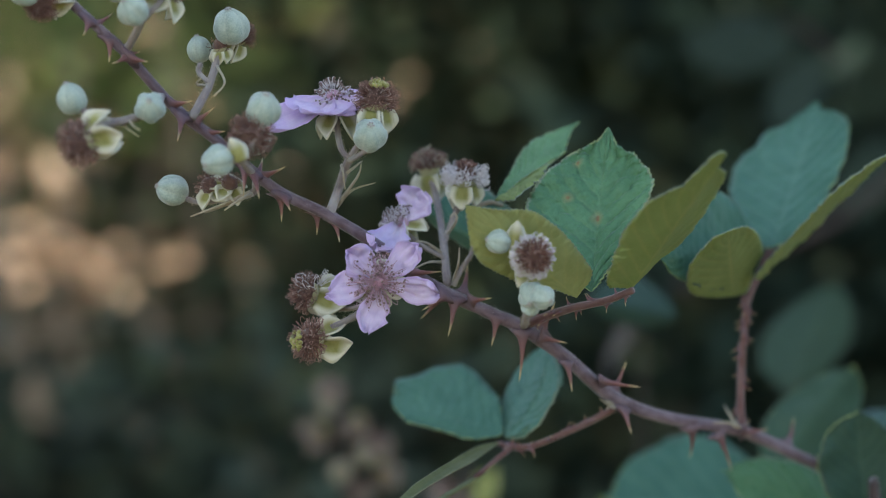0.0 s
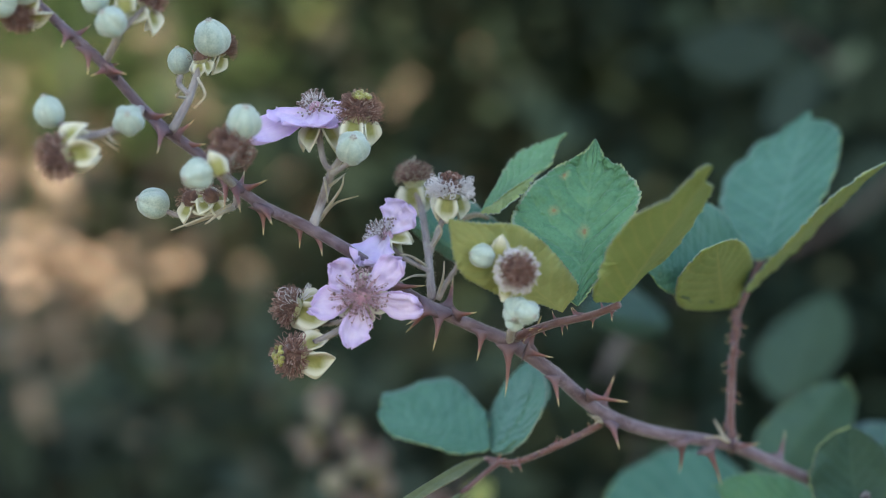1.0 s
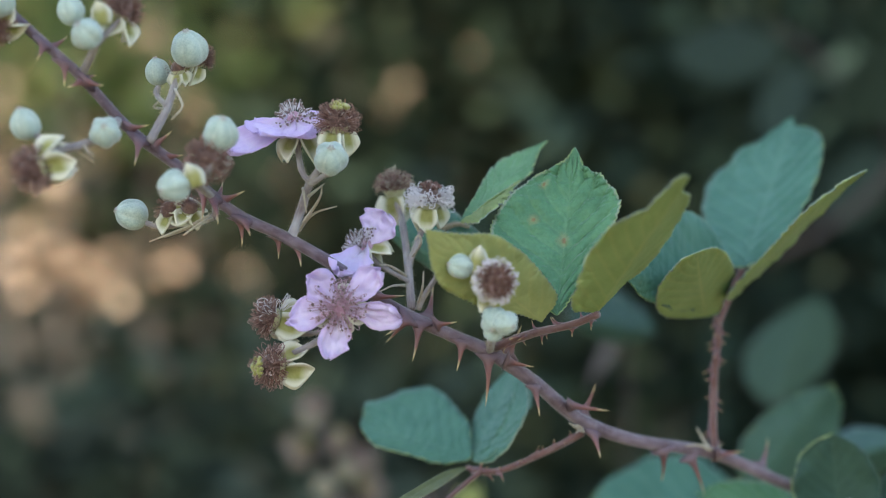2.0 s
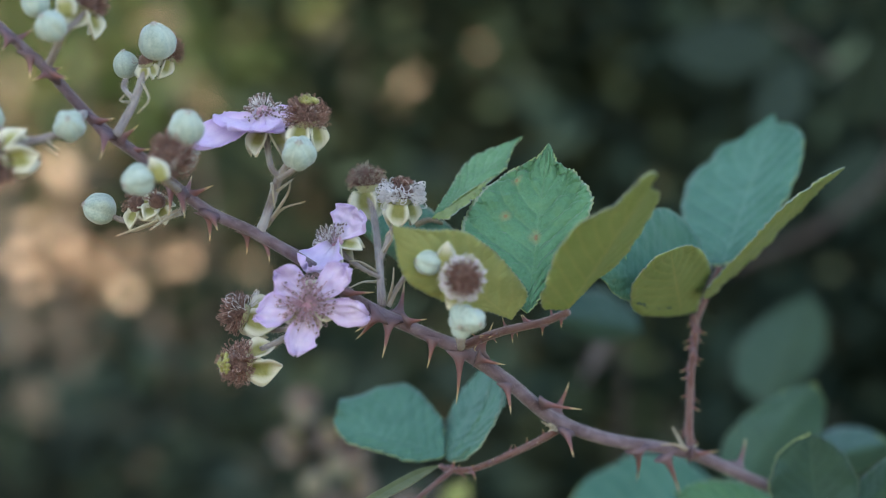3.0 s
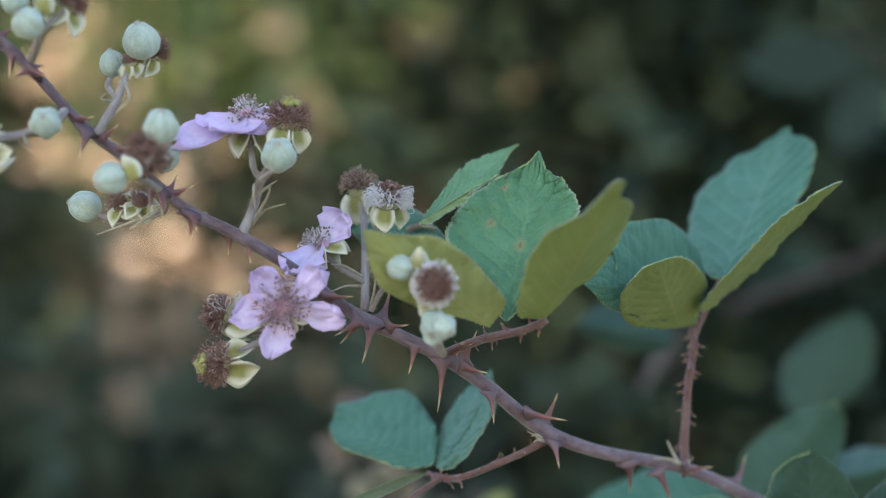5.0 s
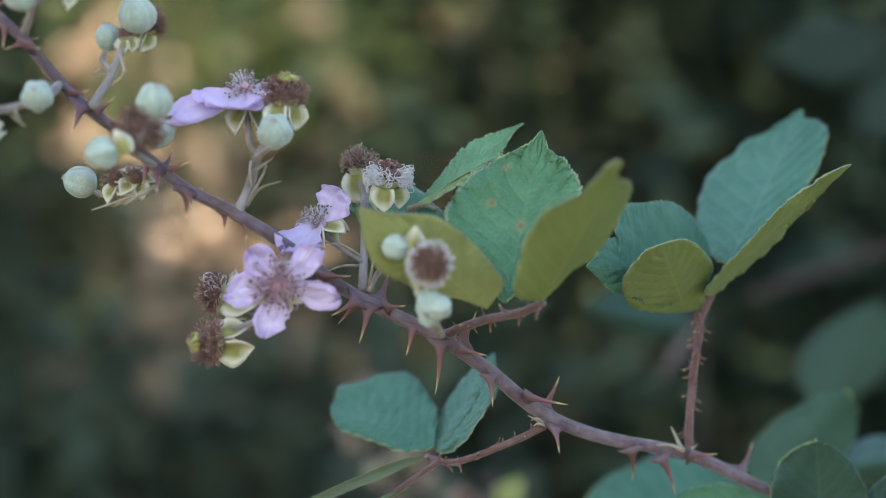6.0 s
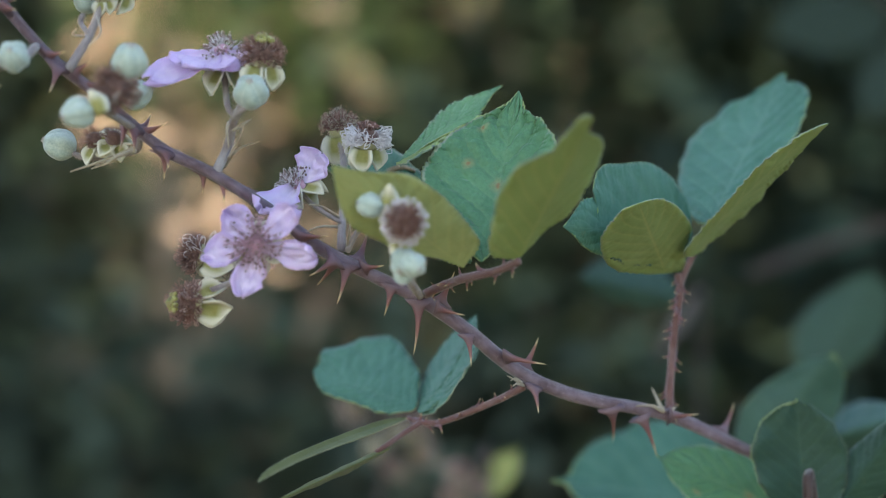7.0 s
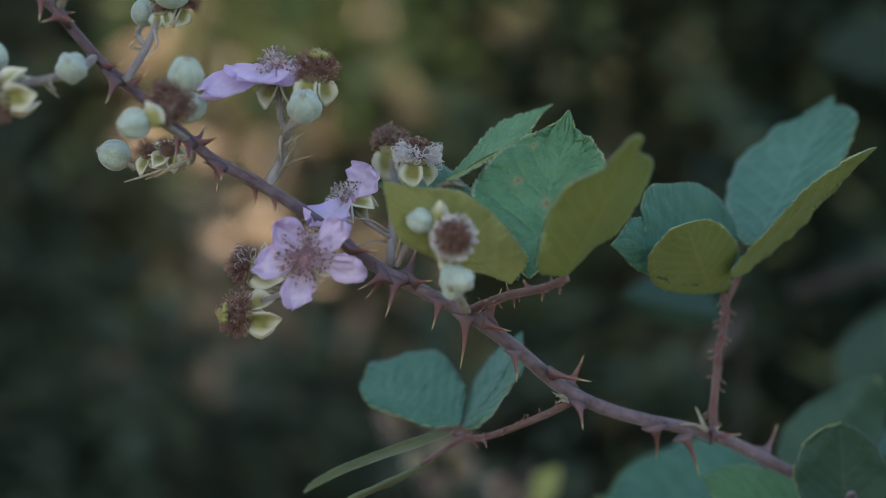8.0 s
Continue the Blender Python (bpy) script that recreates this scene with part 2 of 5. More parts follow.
def scatter_leaf_material(name, stops, rough, through):
    n = Nodes(name)
    r = n.put("ShaderNodeNewGeometry").outputs["Random Per Island"]
    col = n.ramp(r, stops)
    col = n.mix(n.math("MULTIPLY", n.noise(60.0, 3.0), 0.5), col, n.mix(0.5, col, (0.02, 0.03, 0.015)))
    return n.done(col, rough, 0.08, None, through, col)


# CROWN_DARK and CROWN_TEAL have the thicket's shade put into their leaf colour.
CROWN_DARK = scatter_leaf_material("shaded_shrub_leaves", [(0.0, (0.014, 0.024, 0.016)), (0.5, (0.023, 0.038, 0.024)), (0.85, (0.038, 0.052, 0.025)), (1.0, (0.062, 0.044, 0.026))], 0.75, 0.1)
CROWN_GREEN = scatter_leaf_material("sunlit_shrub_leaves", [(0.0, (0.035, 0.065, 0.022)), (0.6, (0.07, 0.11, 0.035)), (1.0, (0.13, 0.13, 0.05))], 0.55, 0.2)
CROWN_TEAL = scatter_leaf_material("shaded_thicket_leaves", [(0.0, (0.013, 0.024, 0.019)), (0.6, (0.022, 0.042, 0.033)), (0.9, (0.034, 0.06, 0.04)), (1.0, (0.055, 0.044, 0.03))], 0.75, 0.1)
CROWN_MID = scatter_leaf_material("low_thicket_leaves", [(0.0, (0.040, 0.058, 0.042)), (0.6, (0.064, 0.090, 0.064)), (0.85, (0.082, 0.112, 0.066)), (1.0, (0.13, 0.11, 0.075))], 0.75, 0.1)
CROWN_DRY = scatter_leaf_material("dry_leaves", [(0.0, (0.36, 0.24, 0.15)), (0.5, (0.58, 0.42, 0.30)), (1.0, (0.70, 0.55, 0.40))], 0.6, 0.25)
TWIG = stem_material("twig_bark", (0.05, 0.04, 0.032), (0.10, 0.08, 0.065), (0.13, 0.12, 0.10))
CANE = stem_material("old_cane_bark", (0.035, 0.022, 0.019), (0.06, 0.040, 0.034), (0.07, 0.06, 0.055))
DEAD_LEAF = felt("dead_leaf", (0.07, 0.06, 0.055), (0.15, 0.13, 0.115), 120.0, 0.8, 0.2)
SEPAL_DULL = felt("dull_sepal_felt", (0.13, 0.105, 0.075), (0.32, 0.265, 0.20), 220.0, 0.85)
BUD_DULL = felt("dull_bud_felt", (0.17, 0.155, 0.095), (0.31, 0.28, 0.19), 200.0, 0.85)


def ground_material():
    n = Nodes("leaf_litter_soil")
    co = n.put("ShaderNodeTexCoord").outputs["Object"]
    a = n.noise(0.7, 5.0, co)
    b = n.noise(22.0, 5.0, co)
    col = n.ramp(n.math("MULTIPLY_ADD", b, 0.5, n.math("MULTIPLY", a, 0.5)), [(0.3, (0.06, 0.05, 0.03)), (0.5, (0.13, 0.11, 0.06)), (0.7, (0.26, 0.20, 0.13))])
    return n.done(col, 0.95, 0.2, n.bump(b, 0.8, 0.03))


GROUND = ground_material()

# ---- building helpers ----
PLACE = {}


def holder(name, at, label, category, group="", kind=""):
    ob = new(name)
    ob.empty_display_size = 0.01
    ob.location = at
    PLACE[ob] = Vector(at)
    return tagged(ob, label, category, group, kind)


def part(name, shape, mats, parent, label=""):
    """shape: vertices, faces, uv per vertex, material slot per face, all in world metres; becomes one mesh with its origin at its middle."""
    verts, faces, uvs, slots = shape
    v = np.array(verts, dtype=float)
    at = (v.min(0) + v.max(0)) / 2
    me = bpy.data.meshes.new(name)
    me.from_pydata((v - at).tolist(), [], faces)
    layer = me.uv_layers.new(name="UVMap")
    loops = np.empty(len(me.loops), dtype=np.int32)
    me.loops.foreach_get("vertex_index", loops)
    layer.data.foreach_set("uv", np.array(uvs, dtype=np.float32)[loops].ravel())
    for m in mats if isinstance(mats, (list, tuple)) else [mats]:
        me.materials.append(m)
    if slots is not None:
        me.polygons.foreach_set("material_index", np.array(slots, dtype=np.int32))
    me.polygons.foreach_set("use_smooth", np.ones(len(me.polygons), dtype=bool))
    me.update()
    ob = new(name, me)
    ob.location = at
    PLACE[ob] = Vector(at)
    if parent is not None:
        ob.parent = parent
        ob.matrix_parent_inverse = Matrix.Translation(-PLACE[parent])
    if label:
        ob["label"] = label
    return ob


def merged(shapes):
    verts, faces, uvs, slots = [], [], [], []
    for v, f, u, s in shapes:
        k = len(verts)
        verts += [tuple(p) for p in v]
        faces += [tuple(i + k for i in q) for q in f]
        uvs += [tuple(p) for p in u]
        slots += list(s) if s is not None else [0] * len(f)
    return verts, faces, uvs, slots


def spline(pts, n):
    """n points along a smooth line through pts, and as many values of the numbers that stand behind x, y, z."""
    p = np.array(pts, dtype=float)
    p = np.vstack([2 * p[0] - p[1], p, 2 * p[-1] - p[-2]])
    out = []
    for t in np.linspace(0, len(p) - 3 - 1e-9, n):
        i, s = int(t), t - int(t)
        a, b, c, d = p[i:i + 4]
        out.append(0.5 * (2 * b + (c - a) * s + (2 * a - 5 * b + 4 * c - d) * s ** 2 + (3 * b - a - 3 * c + d) * s ** 3))
    return np.array(out)


def unit(v):
    v = np.array(v, dtype=float)
    return v / (np.linalg.norm(v) + 1e-12)


def tube(line, sides=10, lump=0.0, seed=0):
    """A closed tube along rows x, y, z, radius."""
    rng = np.random.default_rng(seed)
    line = np.array(line)
    c, r = line[:, :3], line[:, 3]
    d = np.gradient(c, axis=0)
    d /= np.linalg.norm(d, axis=1)[:, None] + 1e-12
    side = unit(np.cross(d[0], (0.31, 0.52, 0.79)))
    verts, uvs, faces = [], [], []
    run = np.concatenate([[0], np.cumsum(np.linalg.norm(np.diff(c, axis=0), axis=1))])
    for i in range(len(c)):
        side = unit(side - d[i] * side.dot(d[i]))
        up = np.cross(d[i], side)
        for k in range(sides):
            a = 2 * math.pi * k / sides
            rr = r[i] * (1 + lump * rng.uniform(-1, 1))
            verts.append(c[i] + rr * (math.cos(a) * side + math.sin(a) * up))
            uvs.append((run[i] / 0.1, k / sides))
    for i in range(len(c) - 1):
        for k in range(sides):
            j = (k + 1) % sides
            faces.append((i * sides + k, i * sides + j, (i + 1) * sides + j, (i + 1) * sides + k))
    faces.append(tuple(range(sides - 1, -1, -1)))
    faces.append(tuple((len(c) - 1) * sides + k for k in range(sides)))
    return verts, faces, uvs, None


def rod(pts, r0, r1, n=14, sides=8, lump=0.03, seed=1):
    p = [(*q[:3], r0 + (r1 - r0) * i / (len(pts) - 1)) for i, q in enumerate(pts)]
    return tube(spline(p, n), sides, lump, seed)


def thorn(base, tip, radius, along, bend=0.12):
    """A flat-footed prickle, long at its foot in the stem's direction, narrowing to a curved point."""
    base, tip, along = np.array(base), np.array(tip), unit(along)
    axis = tip - base
    length = np.linalg.norm(axis)
    ax = axis / length
    wide = unit(along - ax * along.dot(ax))
    flat = np.cross(ax, wide)
    verts, faces, uvs = [], [], []
    sides, rings = 9, 8
    for i in range(rings):
        s = i / (rings - 1)
        c = base + axis * s - wide * bend * length * (s * s - s)
        r = radius * ((1 - s) ** 0.9 * 0.60 + 0.40 * math.exp(-s * 8)) + 0.00005
        w = 1 + 1.9 * math.exp(-s * 6.0)
        for k in range(sides):
            a = 2 * math.pi * k / sides
            verts.append(c + r * (w * math.cos(a) * wide + math.sin(a) * flat))
            uvs.append((s, k / sides))
    for i in range(rings - 1):
        for k in range(sides):
            j = (k + 1) % sides
            faces.append((i * sides + k, i * sides + j, (i + 1) * sides + j, (i + 1) * sides + k))
    faces.append(tuple(range(sides - 1, -1, -1)))
    faces.append(tuple((rings - 1) * sides + k for k in range(sides)))
    return verts, faces, uvs, None


def sheet(grid, uvg, thick):
    """Two skins and a rim from a grid of points (rows along, columns across): slot 0 above, 1 below."""
    g = np.array(grid)
    nu, nv = g.shape[:2]
    du = np.gradient(g, axis=0)
    dv = np.gradient(g, axis=1)
    nrm = np.cross(du, dv)
    nrm /= np.linalg.norm(nrm, axis=2)[:, :, None] + 1e-12
    top, low = g + nrm * thick / 2, g - nrm * thick / 2
    verts = [tuple(p) for p in top.reshape(-1, 3)] + [tuple(p) for p in low.reshape(-1, 3)]
    uvs = [tuple(p) for p in np.array(uvg).reshape(-1, 2)] * 2
    faces, slots = [], []
    m = nu * nv
    for i in range(nu - 1):
        for j in range(nv - 1):
            a, b, c, d = i * nv + j, i * nv + j + 1, (i + 1) * nv + j + 1, (i + 1) * nv + j
            faces += [(a, d, c, b), (m + a, m + b, m + c, m + d)]
            slots += [1, 0]
    ring = [j for j in range(nv)] + [i * nv + nv - 1 for i in range(1, nu)] + [(nu - 1) * nv + j for j in range(nv - 2, -1, -1)] + [i * nv for i in range(nu - 2, 0, -1)]
    for a, b in zip(ring, ring[1:] + ring[:1]):
        faces.append((a, b, m + b, m + a))
        slots.append(1)
    return verts, faces, uvs, slots


def blade(base, tip, left, right, peak=0.45, sag=0.0, pleat=0.00022, teeth=34, point=0.75, rough=0.0005, seed=0, rows=103, cols=7, bow=(0, 0, 0), wedge=0.0, crumple=1.0, beak=0.07):
    """A leaflet: midrib from base to tip, half-blades that reach the places left and right where it is widest."""
    base, tip, left, right = (np.array(p, dtype=float) for p in (base, tip, left, right))
    rng = np.random.default_rng(seed)
    axis = tip - base
    length = np.linalg.norm(axis)
    normal = unit(np.cross(axis, right - left))
    bow = np.array(bow)
    middle = base + axis * peak + bow * 4 * peak * (1 - peak) + normal * sag * length * 4 * peak * (1 - peak)
    arms = (left - middle, right - middle)
    grid, uvg = [], []
    off = rng.uniform(0, 50)
    for i in range(rows):
        u = i / (rows - 1)
        mid = base + axis * u + bow * 4 * u * (1 - u) + normal * length * sag * 4 * u * (1 - u)
        if u < peak:
            w = math.sin(0.5 * math.pi * min(1, (u / peak) ** 0.72 * 0.985 + 0.015)) ** 0.8
            w = w * (1 - wedge) + wedge * (0.04 + 0.96 * math.sin(0.5 * math.pi * u / peak))
        else:
            s = min(1.0, (u - peak) / (1 - peak - 0.8 * beak))
            w = (1 - s ** 2.1) ** point * (1 - 0.22 * s) if s < 1 else 0.0
            w = max(w, (1.5 * beak + 0.06) * (1 - u) / (1.8 * beak) if u > 1 - 1.8 * beak else 0.0)
        saw = (u * teeth) % 1.0
        row, ruv = [], []
        for j in range(-cols, cols + 1):
            v = j / cols
            a = abs(v)
            arm = arms[0] if v < 0 else arms[1]
            ww = w * (1 + (0.048 * (saw - 0.5) * (0.55 + 0.9 * noise.noise(Vector((u * 17 + off, 0.4 if v > 0 else 5.6, 8.8)))) + 0.022 * math.sin(u * 23 + off) + 0.012 * math.sin(u * 61 + 2 * off)) * a ** 6)
            p = mid + arm * a * ww + axis * (0.010 * saw * a ** 8 - 0.02 * a)
            p = p + axis * 0.10 * a * a * w * (0.5 - u)
            wave = math.cos(2 * math.pi * (u * 9 - a * 2.6)) * pleat * min(1, 3 * w) * (a * (1 - 0.88 * a)) * 3.4
            q = noise.noise(Vector((u * 5 + off, v * 2.5, 1.7))) * rough * 3 * a + noise.noise(Vector((u * 24, v * 10 + off, 4.1))) * rough * 0.9 * crumple
            p = p + normal * (wave + q)
            row.append(p)
            ruv.append((u, 0.5 + 0.5 * v))
        grid.append(row)
        uvg.append(ruv)
    return sheet(grid, uvg, 0.0003)


def cut_blade(base, tip, left, right, left_edge, right_edge, sag=0.0, pleat=0.0005, tooth=0.0013, bite=0.0005, rough=0.0004, seed=0, rows=150, cols=8, bow=(0, 0, 0)):
    """A toothed leaflet of uneven outline. left and right span the two half-blades from the midrib; each edge runs from base to tip in shares of the midrib and of that span."""
    base, tip = np.array(base, dtype=float), np.array(tip, dtype=float)
    axis, bow = tip - base, np.array(bow, dtype=float)
    length = np.linalg.norm(axis)
    rng = np.random.default_rng(seed)
    off = rng.uniform(0, 50)
    normal = unit(np.cross(axis, np.array(right) - np.array(left)))
    us = np.linspace(0, 1, rows)
    mid = base + axis * us[:, None] + bow * (4 * us * (1 - us))[:, None] + normal * (sag * length * 4 * us * (1 - us))[:, None]
    arms, rims = (np.array(left, dtype=float), np.array(right, dtype=float)), []
    for arm, edge in zip(arms, (left_edge, right_edge)):
        line = spline([(0, 0), *edge, (1, 0)], 400)
        u, w = np.clip(line[:, 0], -0.2, 1.2), line[:, 1]
        p = base + axis * u[:, None] + bow * (4 * u * (1 - u))[:, None] + normal * (sag * length * 4 * u * (1 - u))[:, None] + arm * w[:, None]
        run = np.concatenate([[0], np.cumsum(np.linalg.norm(np.diff(p, axis=0), axis=1))])
        want = us * run[-1]
        rim = np.stack([np.interp(want, run, p[:, k]) for k in range(3)], 1)
        way = np.gradient(rim, axis=0)
        way /= np.linalg.norm(way, axis=1)[:, None] + 1e-9
        out = np.cross(way, normal)
        out *= np.sign((out * arm).sum(1).mean()) or 1.0
        phase = want / tooth + 0.35 * np.sin(want / tooth * 0.37 + off)
        size = rng.uniform(0.5, 1.35, int(phase.max()) + 3)[np.floor(phase).astype(int).clip(0)]
        f = phase % 1.0
        saw = np.where(f < 0.72, f / 0.72, (1 - f) / 0.28)
        ends = np.clip(np.minimum(us, 1 - us) * 14, 0, 1)
        rims.append(rim + out * (bite * (saw - 0.45) * size * ends)[:, None] + way * (bite * 0.5 * saw * ends)[:, None])
    grid, uvg = [], []
    for i in range(rows):
        row, ruv = [], []
        for j in range(-cols, cols + 1):
            v = j / cols
            a = abs(v)
            rim = rims[0][i] if v < 0 else rims[1][i]
            span = np.linalg.norm(rim - mid[i])
            slack = min(1.0, span / 0.006)
            wave = math.cos(2 * math.pi * (us[i] * 9 - a * 2.6)) * pleat * slack * a * (1 - 0.8 * a) * 3.0
            q = noise.noise(Vector((us[i] * 5 + off, v * 2.5, 1.7))) * rough * 2.4 * a * slack + noise.noise(Vector((us[i] * 26, v * 9 + off, 4.1))) * rough * 0.9 * slack
            q += noise.noise(Vector((us[i] * 55 + off, 3.0 if v > 0 else 8.0, 6.2))) * 0.0005 * a ** 5 * slack
            row.append(mid[i] + (rim - mid[i]) * a + normal * (wave + q))
            ruv.append((us[i], 0.5 + 0.5 * v))
        grid.append(row)
        uvg.append(ruv)
    return sheet(grid, uvg, 0.0003)


def petal(base, out, face, length, width, cup=0.12, seed=0, frill=0.0006):
    """A crumpled obovate petal that goes out from base; face is the side that is turned to the light."""
    rng = np.random.default_rng(seed)
    base, out = np.array(base, dtype=float), unit(out)
    face = unit(np.array(face) - out * np.dot(out, face))
    side = np.cross(face, out)
    off = rng.uniform(0, 60)
    lop = rng.uniform(-0.28, 0.28)
    grid, uvg = [], []
    for i in range(23):
        u = i / 22
        w = 0.20 + 0.80 * math.sin(0.5 * math.pi * min(1, u / 0.62)) ** 1.25 if u < 0.62 else math.sqrt(max(0.0, 1 - ((u - 0.62) / 0.385) ** 2.3))
        row, ruv = [], []
        for j in range(-8, 9):
            v = j / 8
            dip = cup * (v * v * 0.8 - 0.5 * math.sin(math.pi * u * 0.9))
            q = noise.noise(Vector((u * 4 + off, v * 3, 0.3))) * frill * (0.3 + u * 1.6) + noise.noise(Vector((u * 9, v * 9 + off, 2.3))) * frill * 0.6 * u
            tipcut = 0.05 * math.exp(-(v / 0.22) ** 2) * u ** 6 + 0.15 * noise.noise(Vector((v * 2.6 + off, 3.3, u))) * u ** 3 + 0.05 * noise.noise(Vector((v * 9 + off, 1.3, 0.5))) * u ** 5
            rag = 1 + 0.30 * noise.noise(Vector((u * 4, 7.7 + off, 2.0 if v > 0 else 9.0))) + 0.07 * noise.noise(Vector((u * 14, 3.1 + off, 2.0 if v > 0 else 9.0)))
            p = base + out * length * (u - tipcut) + side * (v * w * rag + lop * u * u) * width / 2 + face * (dip * length + q)
            row.append(p)
            ruv.append((u, 0.5 + 0.5 * v))
        grid.append(row)
        uvg.append(ruv)
    return sheet(grid, uvg, 0.00018)


def sepal(base, out, face, length, width, cup=0.25, seed=0, droop=0.0):
    rng = np.random.default_rng(seed)
    base, out = np.array(base, dtype=float), unit(out)
    face = unit(np.array(face) - out * np.dot(out, face))
    side = np.cross(face, out)
    twist = rng.uniform(-0.2, 0.2)
    grid, uvg = [], []
    for i in range(9):
        u = i / 8
        w = 0.75 + 0.25 * math.sin(math.pi * u / 0.9) if u < 0.45 else 0.02 + 0.98 * (1 - ((u - 0.45) / 0.55) ** 1.5)
        row, ruv = [], []
        for j in range(-3, 4):
            v = j / 3
            p = base + out * length * u + side * (v * w * width / 2 + twist * u * u * width) + face * length * (cup * v * v * w - droop * u * u)
            row.append(p)
            ruv.append((u, 0.5 + 0.5 * v))
        grid.append(row)
        uvg.append(ruv)
    return sheet(grid, uvg, 0.0004)


def frame_of(axis):
    a = unit(axis)
    s = unit(np.cross(a, (0.2, 0.4, 0.9) if abs(a[2]) < 0.8 else (0.9, 0.3, 0.1)))
    return a, s, np.cross(a, s)


def turned(at, axis, profile, sides=30, lobes=0, depth=0.0):
    """A round body about an axis: profile rows are distance along it and radius; u runs up the axis."""
    a, s, t = frame_of(axis)
    at = np.array(at, dtype=float)
    verts, faces, uvs = [], [], []
    for i, (h, r) in enumerate(profile):
        for k in range(sides):
            q = 2 * math.pi * k / sides
            rr = r * (1 - depth * (0.55 + 0.75 * i / len(profile)) * abs(math.cos(lobes * q / 2)) ** 3.5) if lobes else r
            if lobes:
                rr *= 1 + 0.07 * noise.noise(Vector((math.cos(q) * 1.3 + at[0] * 900, math.sin(q) * 1.3, h / max(profile[8][1], 1e-6))))
            verts.append(at + a * h + rr * (math.cos(q) * s + math.sin(q) * t))
            uvs.append((i / (len(profile) - 1), k / sides))
    for i in range(len(profile) - 1):
        for k in range(sides):
            j = (k + 1) % sides
            faces.append((i * sides + k, i * sides + j, (i + 1) * sides + j, (i + 1) * sides + k))
    faces.append(tuple(range(sides - 1, -1, -1)))
    faces.append(tuple((len(profile) - 1) * sides + k for k in range(sides)))
    return verts, faces, uvs, None


def bud(parent, at, axis, radius, seed=0, mat=None, lobe=0.15):
    """A closed bud: five felted sepals that meet in a small beak."""
    rng = np.random.default_rng(seed)
    prof = []
    stretch = 1.0 + rng.uniform(-0.03, 0.08)
    for i in range(17):
        q = math.pi * i / 16
        h = -math.cos(q) * radius * stretch
        r = math.sin(q) * radius * (1 + 0.05 * math.cos(q))
        prof.append((h, max(r, 0.14 * radius) if i < 16 else 0.05 * radius))
    prof[-2] = (radius * stretch * 0.99, radius * 0.22)
    prof[-1] = (radius * stretch * 1.10, radius * 0.09)
    body = part("bud", turned(at, axis, prof, 40, 5, lobe), mat or BUD, parent, "pale grey-green felted bud")
    a, s, t = frame_of(axis)
    tips = []
    for k in range(5):
        q = 2 * math.pi * (k + 0.3) / 5
        o = math.cos(q) * s + math.sin(q) * t
        foot = np.array(at) + a * radius * stretch * 0.98 + o * radius * 0.10
        tips.append(rod([foot, foot + a * radius * 0.10 + o * radius * 0.03, foot + a * radius * 0.15 + o * radius * rng.uniform(0.0, 0.14)], radius * 0.075, radius * 0.03, 5, 5, 0.0))
    part("bud_beak", merged(tips), STALK, body, "small dry beak of sepal tips")
    return body


def threads(at, axis, dome, reach, count, wide, curl, thick, seed, anther=0.0, start=0.0):
    """A crowd of stamens that spring from a dome round an axis."""
    rng = np.random.default_rng(seed)
    a, s, t = frame_of(axis)
    at = np.array(at, dtype=float)
    shapes = []
    for i in range(count):
        q = rng.uniform(0, 2 * math.pi)
        tilt = radians(wide) * math.sqrt(rng.uniform(start, 1))
        o = math.cos(q) * s + math.sin(q) * t
        d = unit(a * math.cos(tilt) + o * math.sin(tilt))
        foot = at + d * dome * 0.8
        length = reach * rng.uniform(0.55, 1.25)
        side = unit(np.cross(d, rng.normal(size=3))) * 0.75 + o * 0.25
        hook = length * curl * rng.uniform(0.5, 1.2)
        pts = [foot, foot + d * length * 0.45 + side * hook * 0.08, foot + d * length * (0.9 - 0.15 * curl) + side * hook * 0.35,
               foot + d * length * (1.0 - 0.3 * curl) + side * hook * 0.8, foot + d * length * (1.0 - 0.75 * curl) + side * hook * 0.95]
        shapes.append(rod(pts, thick, thick * 0.75, 8, 3, 0.0))
        if anther:
            p, n, w = pts[-1], unit(rng.normal(size=3)), anther * rng.uniform(0.7, 1.2)
            head = turned(p, n, [(-w, w * 0.3), (-w * 0.4, w * 0.75), (w * 0.4, w * 0.75), (w, w * 0.3)], 5)
            shapes.append((*head[:3], [1] * len(head[1])))
    return merged(shapes)


def sepals(body, at, axis, radius, length, width, lean, seed, count=5, turn=0.0, label="cream-edged green sepal", skin=SEPAL):
    a, s, t = frame_of(axis)
    rng = np.random.default_rng(seed)
    for k in range(count):
        q = 2 * math.pi * k / 5 + turn + rng.uniform(-0.12, 0.12)
        o = math.cos(q) * s + math.sin(q) * t
        l = radians(lean + rng.uniform(-14, 14))
        out = o * math.cos(l) + a * math.sin(l)
        face = a * math.cos(l) - o * math.sin(l)
        part("sepal", sepal(np.array(at) + o * radius * 0.8, out, face, length * rng.uniform(0.85, 1.1), width, 0.32, seed + k, 0.12), skin, body, label)


